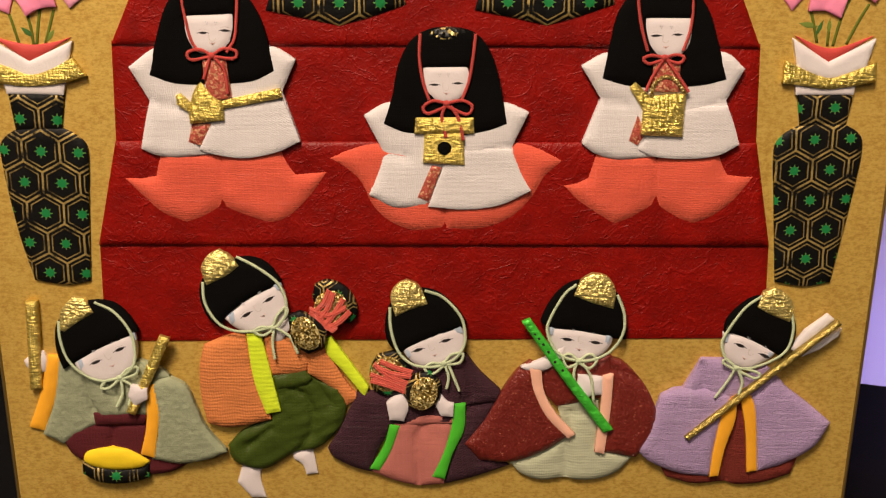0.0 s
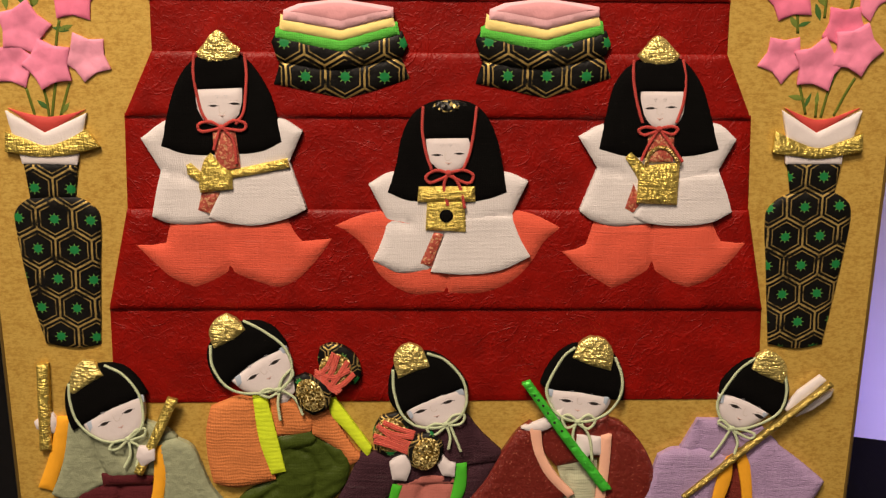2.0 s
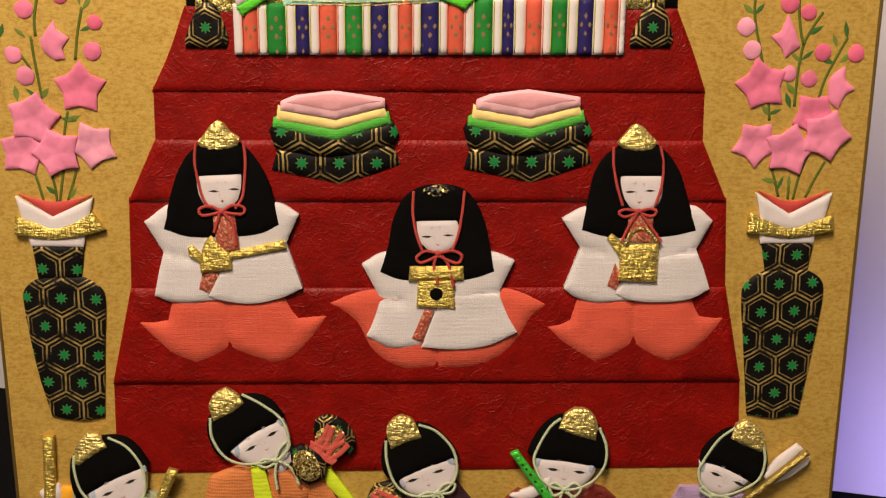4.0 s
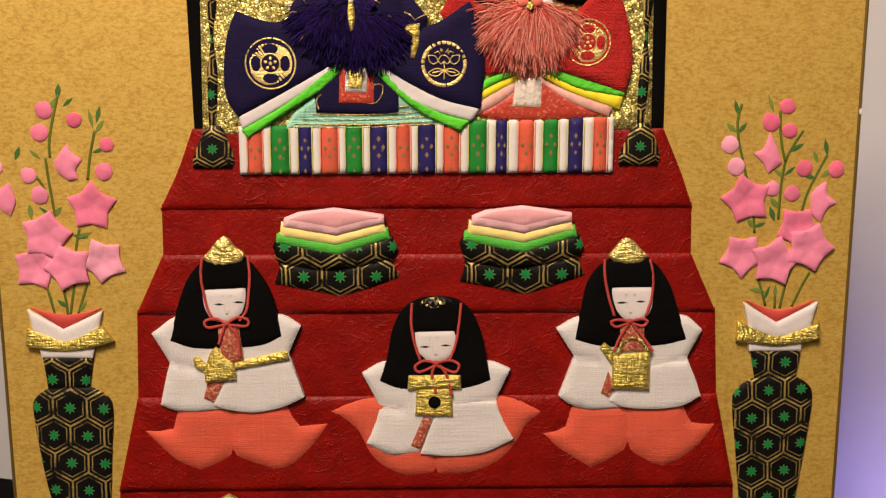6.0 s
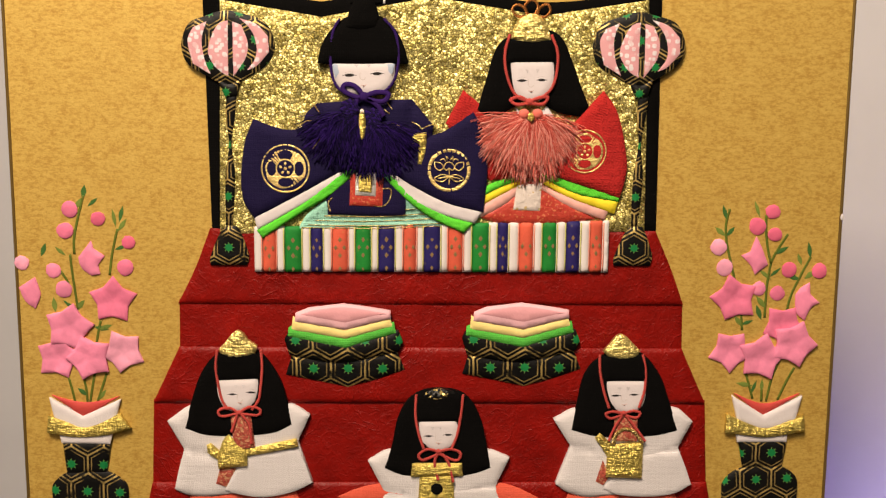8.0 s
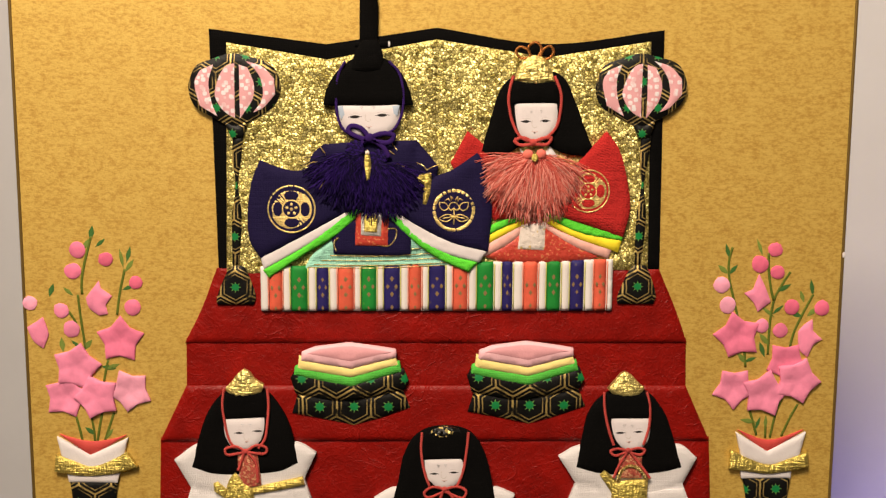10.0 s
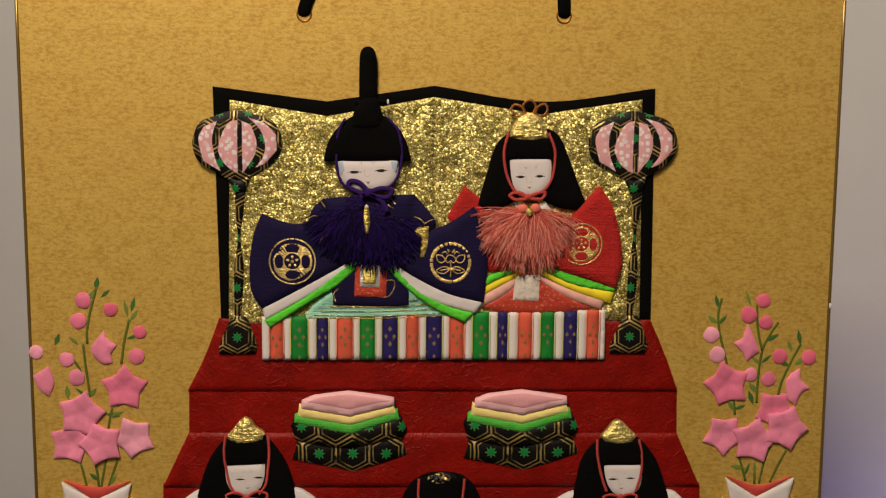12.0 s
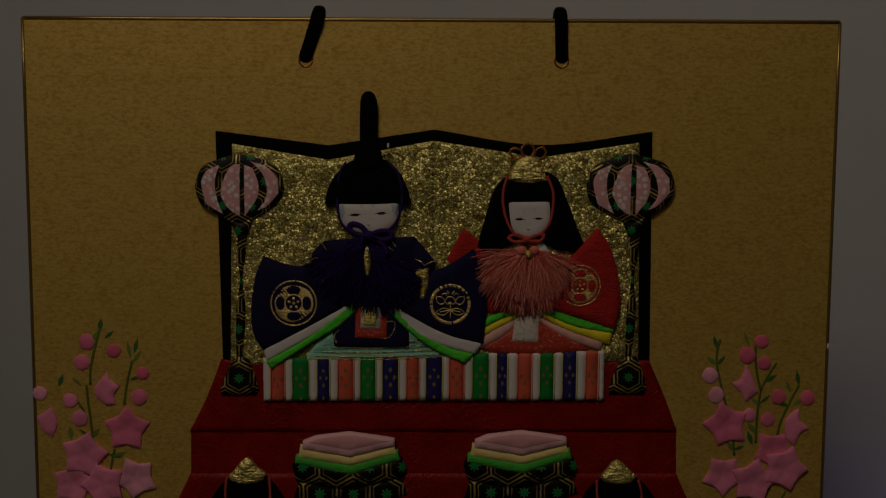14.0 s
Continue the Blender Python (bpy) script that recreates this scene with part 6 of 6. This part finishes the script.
d.pad([(-29.8, 208.2), (-27.3, 213.2), (-8.5, 213.5), (-6.9, 209.6), (-7, 202.5), (-11.8, 202.1), (-29.5, 202.6)], NAVY, 3.6, 2.6, 2.0, sharp=40)
d.pad([(-35.7, 231.1), (-32.3, 234.5), (-24.7, 235.1), (-5.2, 235.8), (1, 228.3), (-0.6, 222.2), (-8.5, 214.9), (-28.1, 214.8), (-37, 223)], NAVY, 2.6, 4.2, 3.0, sharp=40, creases=[[(-32.3, 234), (-29.6, 223)], [(-5.2, 235.4), (-6, 224.7)]])
for a, b in zip([(-33.1, 234.1), (-12.6, 235.3), (-11.6, 231.7)], [(-31.4, 231.7), (-10.8, 232.9), (-13.2, 232.9)]):
    d.cord([a, b], GOLD_THREAD, 0.18, 6.9, 0, 5)
d.pad([(-50.5, 229.9), (-45, 227.8), (-39.4, 226.9), (-34.4, 229.1), (-28, 223), (-24.5, 215.6), (-34.7, 209.9), (-50.7, 201.4), (-53.7, 206.5), (-54.2, 214.8), (-52.9, 223.7)], NAVY, 4.2, 3.8, 3.0, sharp=40, dent=0.6)
d.pad([(-50.9, 201.9), (-38, 208.5), (-26.1, 215.3), (-22.6, 214.5), (-34.7, 206.6), (-49.8, 197.9)], WHITE_SILK, 4.2, 2.2, 0.9, sharp=40)
d.pad([(-50.1, 197.9), (-38, 204.9), (-29.8, 211.2), (-24, 215.6), (-20.7, 215.6), (-27.3, 209.1), (-37.3, 202.9), (-48.4, 195.6)], LIME, 4.4, 2.4, 0.9, sharp=40, dent=0.5)
d.pad([(-0.6, 225), (4.6, 227.1), (12.3, 232.3), (14.3, 229.3), (16, 223.1), (16.6, 215.7), (15.5, 203.5), (4.7, 206.3), (-5.2, 211.2), (-12.1, 215.7), (-5.2, 220.6)], NAVY, 4.4, 3.8, 3.0, sharp=40, dent=0.6)
d.pad([(-12.1, 215.7), (-5.2, 211.6), (4.7, 206.6), (15.5, 203.8), (13.1, 200.2), (4.7, 202.3), (-5.2, 206.3), (-11.8, 212.9)], WHITE_SILK, 4.2, 2.2, 0.9, sharp=40)
d.pad([(-15, 215.3), (-11.4, 214.5), (-5.2, 208.3), (4.7, 202.5), (12.6, 200.3), (10, 197.3), (-0.3, 202.2), (-8.5, 208.6)], LIME, 4.4, 2.4, 0.9, sharp=40, dent=0.5)
d.pad([(-22.9, 214.7), (-13.3, 214.7), (-13.7, 205), (-23.2, 205.3)], SHEEN_RED, 5.6, 1.2, 0.8, sharp=30)
d.pad([(-21.3, 214.7), (-15.3, 214.7), (-15.6, 208), (-21.5, 208.3)], SILVER, 6.4, 0.8, 0.6, sharp=30)
d.pad([(-20.5, 214.3), (-16.4, 214.3), (-16.8, 209.1), (-20.5, 209.4)], FOIL, 6.9, 0.8, 0.6, sharp=30)
d.cord([(-17, 205.5), (-13.4, 205.2), (-11.4, 207.6), (-11.4, 210.1), (-14.3, 210.1)], GOLD_THREAD, 0.22, 6.3, 0, 5)
d.cord([(-28.7, 203.5), (-29.3, 206), (-28, 207.6)], GOLD_THREAD, 0.22, 6.3, 0, 5)
face(d, [(-28.1, 246.2), (-18.8, 246.4), (-9.8, 246.6), (-10.7, 240.8), (-13.2, 237.9), (-18.9, 236.8), (-24.5, 237.9), (-27.2, 240.8)], [(-22.9, 242.4), (-15.1, 242.9)], 2, 5.6, (-19.1, 241.9), (-18.9, 239.5), [(-21, 245.1), (-17.5, 245.2)], (2.0, 0.55),
     [[(-28, 245.5), (-26.3, 245.5), (-25.7, 243), (-26.9, 241.7)], [(-12.2, 245.6), (-10.1, 245.8), (-10.8, 242.7), (-11.9, 243.4)]])
d.pad([(-32, 245.7), (-30.7, 251), (-27.1, 256.1), (-22.3, 259.1), (-14.7, 259.1), (-10, 255.4), (-7.4, 250.3), (-6.3, 245.9), (-11.6, 245.6), (-18.8, 245.4), (-27.5, 245.5)], BLACK_CLOTH, 5.6, 4.2, 3.6, dent=0.3, sharp=55)
d.pad([(-23.9, 255.5), (-22.6, 260.9), (-20.6, 264), (-16.3, 264.2), (-14.7, 258.9), (-15.4, 255.6), (-19.5, 255)], BLACK_CLOTH, 8.0, 3.2, 2.6, dent=0.3)
d.pad([(-21.6, 263), (-21.4, 275.7), (-20.7, 278.1), (-19.1, 279), (-17.4, 278.3), (-16.5, 275.7), (-16.5, 263.1)], BLACK_CLOTH, 2.2, 3.6, 2.2, sharp=60, dent=0.2)
d.cord([(-22.6, 262.8), (-19.5, 262.5), (-13.1, 263)], BLACK_CLOTH, 0.8, 8.4, 0)
d.dot(*(-13.1, 263), WHITE_SILK, 0.35, 0.75, 8.9, 0.4)
d.cord([(-25.5, 258.1), (-27.5, 254.2), (-28.2, 247.1), (-27.3, 240.8), (-24.4, 237.6), (-19.6, 236.4)], PURPLE_CORD, 0.42, 9.3)
d.cord([(-13.1, 258.2), (-10, 254.3), (-9, 247.2), (-10.3, 241.2), (-13.2, 238), (-18.8, 236.4)], PURPLE_CORD, 0.42, 9.3)
bow(d, PURPLE_CORD, 0.75, 9.4, [(-18.8, 236.5), (-21.2, 239.2), (-24, 239.8), (-24.4, 237.9), (-19.6, 235.7)], [(-18.8, 236.5), (-15.1, 237.7), (-11.9, 237.2), (-13.5, 235.1), (-18.3, 235.7)], [(-19.9, 236), (-22.8, 233.6), (-24.4, 231.3)], [(-18, 236.1), (-14.8, 233.7), (-13.2, 231)], twist=0)
t = Piece()
for centre, lo, hi, seed in (((-22.8, 231.2), -168, -72, 3), ((-16.3, 228.6), -112, -10, 4)):
    tassel(t, PURPLE_SILK, centre, 14.6, 14.6, 380, 7.8, seed, 0.1, lo, hi, 1.4)
    tassel(t, PURPLE_SILK, centre, 11.0, 11.5, 260, 8.9, seed + 10, 0.09, lo, hi, 1.8)
    tassel(t, PURPLE_SILK, centre, 7.0, 7.5, 150, 9.6, seed + 20, 0.09, lo, hi, 1.8)
    for k in range(60):
        a = radians(k * 137.5)
        r = 2.3 * math.sqrt((k + 0.5) / 60)
        x, z = centre[0] + r * math.cos(a), centre[1] + 2.0 + r * math.sin(a)
        t.cord([(x - 0.5, z, 0), (x, z + 0.4, 1.2 - 0.15 * r * r), (x + 0.5, z - 0.4, 0)], PURPLE_SILK[k % 3], 0.3, 9.6, 0, 5, 0.4)
t.thing("purple_tassel", "full dark purple silk tassel hanging on the navy robe", "tassel", "", "stuff")
d.pad([(-19.4, 233.2), (-18.6, 231.6), (-18.3, 228.2), (-18.8, 224.6), (-19.6, 224.4), (-20.2, 227.8), (-20.1, 231.4)], FOIL, 10.6, 1.4, 0.9)
d.dot(-19.3, 232.3, FLECKED_WHITE, 0.6, 0.7, 12.0, 0.4)
for line in ([(-37, 228.4), (-35.2, 229.5), (-33.4, 229.4)], [(-5.2, 229.4), (-3.4, 228.6), (-2.2, 227.2)], [(-13.8, 228.6), (-11.2, 229.2), (-8.6, 228.2)], [(-2.4, 227.4), (0.2, 228.6), (2.6, 228.4)], [(-33.5, 221.6), (-31.4, 224.4), (-29.6, 226.6)]):
    d.cord(line, GOLD_THREAD, 0.16, 8.6, 0, 5)
wheel_crest(d, -41.4, 215.9, 7.0, 7.9, NAVY)
x, z = (5.5, 215.7)
d.annulus(x, z, 5.1, 6.3, CREST_GOLD, 8.0, 0.4, 26)
for line in (
    [(-1.6, 0.9), (-0.8, 2.2), (0.6, 2.2), (1.6, 0.9), (0.8, 0.0), (0.0, 0.7), (-0.8, 0.0), (-1.6, 0.9)],
    [(-4.2, 2.4), (-2.4, 2.1), (-1.6, 0.8), (-2.8, 0.0), (-4.0, 0.9), (-4.2, 2.4)],
    [(4.2, 2.4), (2.4, 2.1), (1.6, 0.8), (2.8, 0.0), (4.0, 0.9), (4.2, 2.4)],
    [(-0.6, 3.0), (-0.9, 4.1), (-0.2, 3.4)],
    [(0.4, 3.0), (1.1, 4.1), (1.0, 3.0)],
    [(-2.6, 2.9), (-1.6, 3.4), (-1.0, 2.6)],
    [(2.6, 2.9), (1.7, 3.4), (1.1, 2.6)],
    [(0.0, -1.6), (-2.1, -1.2), (-4.2, -2.4), (-2.0, -3.2), (0.0, -1.7)],
    [(0.0, -1.6), (2.1, -1.2), (4.2, -2.4), (2.0, -3.2), (0.0, -1.7)],
    [(-3.2, -2.3), (-1.6, -2.0), (0.0, -1.7), (1.6, -2.0), (3.2, -2.3)],
    [(0.0, 0.4), (0.1, -1.6), (0.0, -4.2)],
):
    d.cord([(x + a, z + b) for a, b in line], CREST_GOLD, 0.17, 8.8, 0, 5, 0.4)
d.thing("emperor_doll", "doll in navy robe with gold round emblems and purple tassel", "doll", "imperial couple dolls")
Piece().pad([(-5.5, 225.5), (-3.9, 226.3), (-1, 226.5), (-1.3, 220.8), (-2.4, 217.3), (-3.6, 217.4), (-3.2, 222.9), (-4.9, 223.2)], FOIL, 7.2, 1.8, 1.2, sharp=40).thing("sceptre", "small gold crepe sceptre held against the navy robe", "sceptre")

d = Piece()
d.pad([(13.7, 202), (21.1, 206.3), (29.2, 213), (37.6, 208), (48.3, 201.7), (37.7, 200.1), (21.2, 200.2)], SHEEN_RED, 1.8, 3.0, 2.0, sharp=40)
d.pad([(25.2, 211.4), (32.4, 212.1), (32.2, 203.9), (24.2, 204.2)], FLECKED_WHITE, 4.0, 1.4, 0.8, sharp=30)
d.pad([(4.5, 229.2), (9.4, 238.5), (17.9, 231.2), (22.5, 223.1), (17.8, 212.4), (12, 216.5)], ROBE_RED, 1.6, 3.4, 2.6, sharp=40)
for outline, material, lift in (
    ([(12.6, 201.3), (16.2, 206.3), (26.8, 213), (28.8, 212), (21.9, 205.8), (14.9, 202)], PALE_PINK, 2.8), ([(13.2, 204.7), (16.1, 208.6), (26.3, 213.6), (27.9, 212.5), (21.1, 208.7), (14.2, 205)], YELLOW, 3.2), ([(13.2, 207.3), (16.1, 211), (26.8, 214.9), (27.9, 213.6), (21.1, 211), (14.5, 207.7)], LIME, 3.6),
    ([(29.2, 213.6), (37.5, 209.2), (52.3, 204.7), (50.9, 201.4), (40.9, 205), (29.6, 212)], PALE_PINK, 2.8), ([(30.5, 214.6), (40.8, 210), (54.9, 207.1), (53.7, 203.2), (40.9, 207.7), (30.9, 213)], YELLOW, 3.2), ([(31.2, 216.1), (44.1, 211.7), (55.5, 209.1), (54.9, 206.7), (42.5, 209), (31.2, 214.3)], LIME, 3.6),
):
    d.pad(outline, material, lift, 2.2, 0.8, sharp=40, dent=0.3)
d.pad([(17.2, 229.3), (29, 231.3), (38, 229.3), (39.8, 217.4), (29.2, 213.6), (17.7, 212.9)], ROBE_RED, 3.0, 3.4, 2.6, sharp=40)
d.pad([(33.8, 231.3), (40.7, 228.7), (49.6, 238.6), (53.4, 233), (55.9, 224), (56.8, 215.8), (55, 207.9), (44.1, 211.5), (31.2, 215.6)], ROBE_RED, 4.2, 3.6, 3.0, sharp=40, dent=0.6)
d.pad([(24.5, 233.7), (28.8, 229.4), (33.3, 234.2), (35.3, 231.4), (30.5, 227.3), (25.6, 228.4)], WHITE_SILK, 5.0, 2.0, 1.2, sharp=40)
d.pad([(13.5, 232.9), (15.7, 240.9), (18.8, 250.5), (22.8, 254.3), (29.2, 256), (36.4, 254.2), (40.1, 247.4), (43.2, 239.4), (45.4, 234.1), (43, 231.4), (36.9, 232.3), (28.7, 237), (20.7, 232), (16.6, 231.3)], BLACK_CLOTH, 3.8, 3.4, 3.2, dent=0.3)
face(d, [(22.4, 247.3), (35, 247.5), (35.4, 242.6), (34.3, 238.6), (31.4, 236), (28.7, 235.2), (25.8, 236), (23.5, 239.3)], [(26, 241.3), (31.6, 241.5)], 0, 5.4, (28.6, 240.3), (28.6, 238.3), [(27.4, 244), (30.3, 244.2)], (1.5, 0.48))
d.pad([(21.8, 246.3), (21.6, 251.7), (23.5, 253.6), (33.9, 253.8), (35, 251.8), (35.1, 246.5)], BLACK_CLOTH, 6.8, 2.4, 1.6, sharp=60, dent=0.2)
d.pad([(22.5, 252.9), (23.7, 256.6), (25.8, 258.9), (28.1, 259.9), (31, 259.1), (33, 256), (34, 252.7), (28.3, 251.9)], FOIL_PALE, 7.4, 3.0, 2.6, dent=0.5)
for line in ([(26.7, 259.3), (24.3, 259.3), (23, 261.2), (24.3, 262.4), (26.4, 261.5), (27.1, 259.6)], [(27.4, 259.6), (26.4, 261.8), (27.5, 263.4), (29.2, 263.6), (30.2, 261.8), (29.3, 259.6)], [(29.9, 259.6), (30.9, 261.8), (32.8, 262.6), (33.7, 260.9), (32.5, 259.3), (30.3, 259)]):
    d.cord(line, COPPER_CORD, 0.4, 6.6, 0.8)
d.cord([(22.3, 254.2), (21.1, 249.6), (21.2, 244.9), (22.5, 240.2), (24.7, 236.8), (27.7, 235.6)], RED_CORD, 0.45, 8.8)
d.cord([(34, 254.2), (35.8, 249.7), (35.9, 245), (34.9, 240.2), (32.5, 237.2), (28.5, 235.6)], RED_CORD, 0.45, 8.8)
bow(d, RED_CORD, 0.55, 8.8, [(28.2, 235.4), (25.3, 236.7), (22.9, 235.9), (24.5, 234.6), (28.2, 234.9)], [(28.2, 235.4), (30.9, 236.5), (33.3, 236.7), (32.1, 234.8), (28.5, 234.9)])
t = Piece()
for centre, lo, hi, seed in (((27.0, 231.2), -174, -74, 6), ((31.0, 231.2), -106, -18, 7)):
    tassel(t, CORAL_SILK, centre, 14.2, 17.0, 400, 7.4, seed, 0.095, lo, hi, 1.0)
    tassel(t, CORAL_SILK, centre, 12.0, 14.0, 260, 8.4, seed + 10, 0.09, lo + 5, hi - 5, 1.2)
t.thing("coral_tassel", "full coral silk tassel hanging on the scarlet robe", "tassel", "", "stuff")
for x, z in [(26.7, 232), (30.5, 232.1)]:
    d.dot(x, z, CORAL_SILK[1], 1.5, 1.4, 9.8, 1.2)
d.pad([(27.9, 232.1), (29.3, 232.1), (29.7, 230.5), (28.6, 229.8), (27.6, 230.6)], FOIL, 10.6, 1.2, 0.8)
x, z = (44.4, 221.4)
wheel_crest(d, x, z, 6.3, 7.7, ROBE_RED)
d.thing("empress_doll", "doll in scarlet layered robe with coral tassel and gold crown", "doll", "imperial couple dolls")

# ---- hanging cord of the board ----
for (hx, hz), (tx, tz) in (((-37.6, 288.5), (-34, 300.8)), ((38.3, 288.6), (37.8, 300.2))):
    Piece().cord([(hx, hz + 0.2, -2), (hx, hz + 0.8, 0.8), ((hx + tx) / 2, (hz + tz) / 2, 1.7), (tx, 300.5, 3.0), (tx + 0.2, 302.6, -3.0), (tx, 300.5, -10.2), (tx - 1, 280, -10.6)], BLACK_CLOTH, 1.9, 0.0, 0, 10, 0.6, 0.75).part("hanging_cord", board, "black velvet hanging cord")
    Piece().cord([(hx + 2.0 * math.cos(a), hz - 0.4 + 2.0 * math.sin(a)) for a in np.linspace(0, 2 * math.pi, 17)], COPPER_CORD, 0.28, 0.1, 0, 6, 0.5).part("eyelet", board, "small metal eyelet")
# a small white spot on the right edge
Piece().pad(ellipse(121.2, (121.8, 202.5)[1], 0.5, 0.9), COLLAR_WHITE, 0.05, 0.4, 0.3, dent=0.0).part("edge_spot", board, "small white spot on the edge")
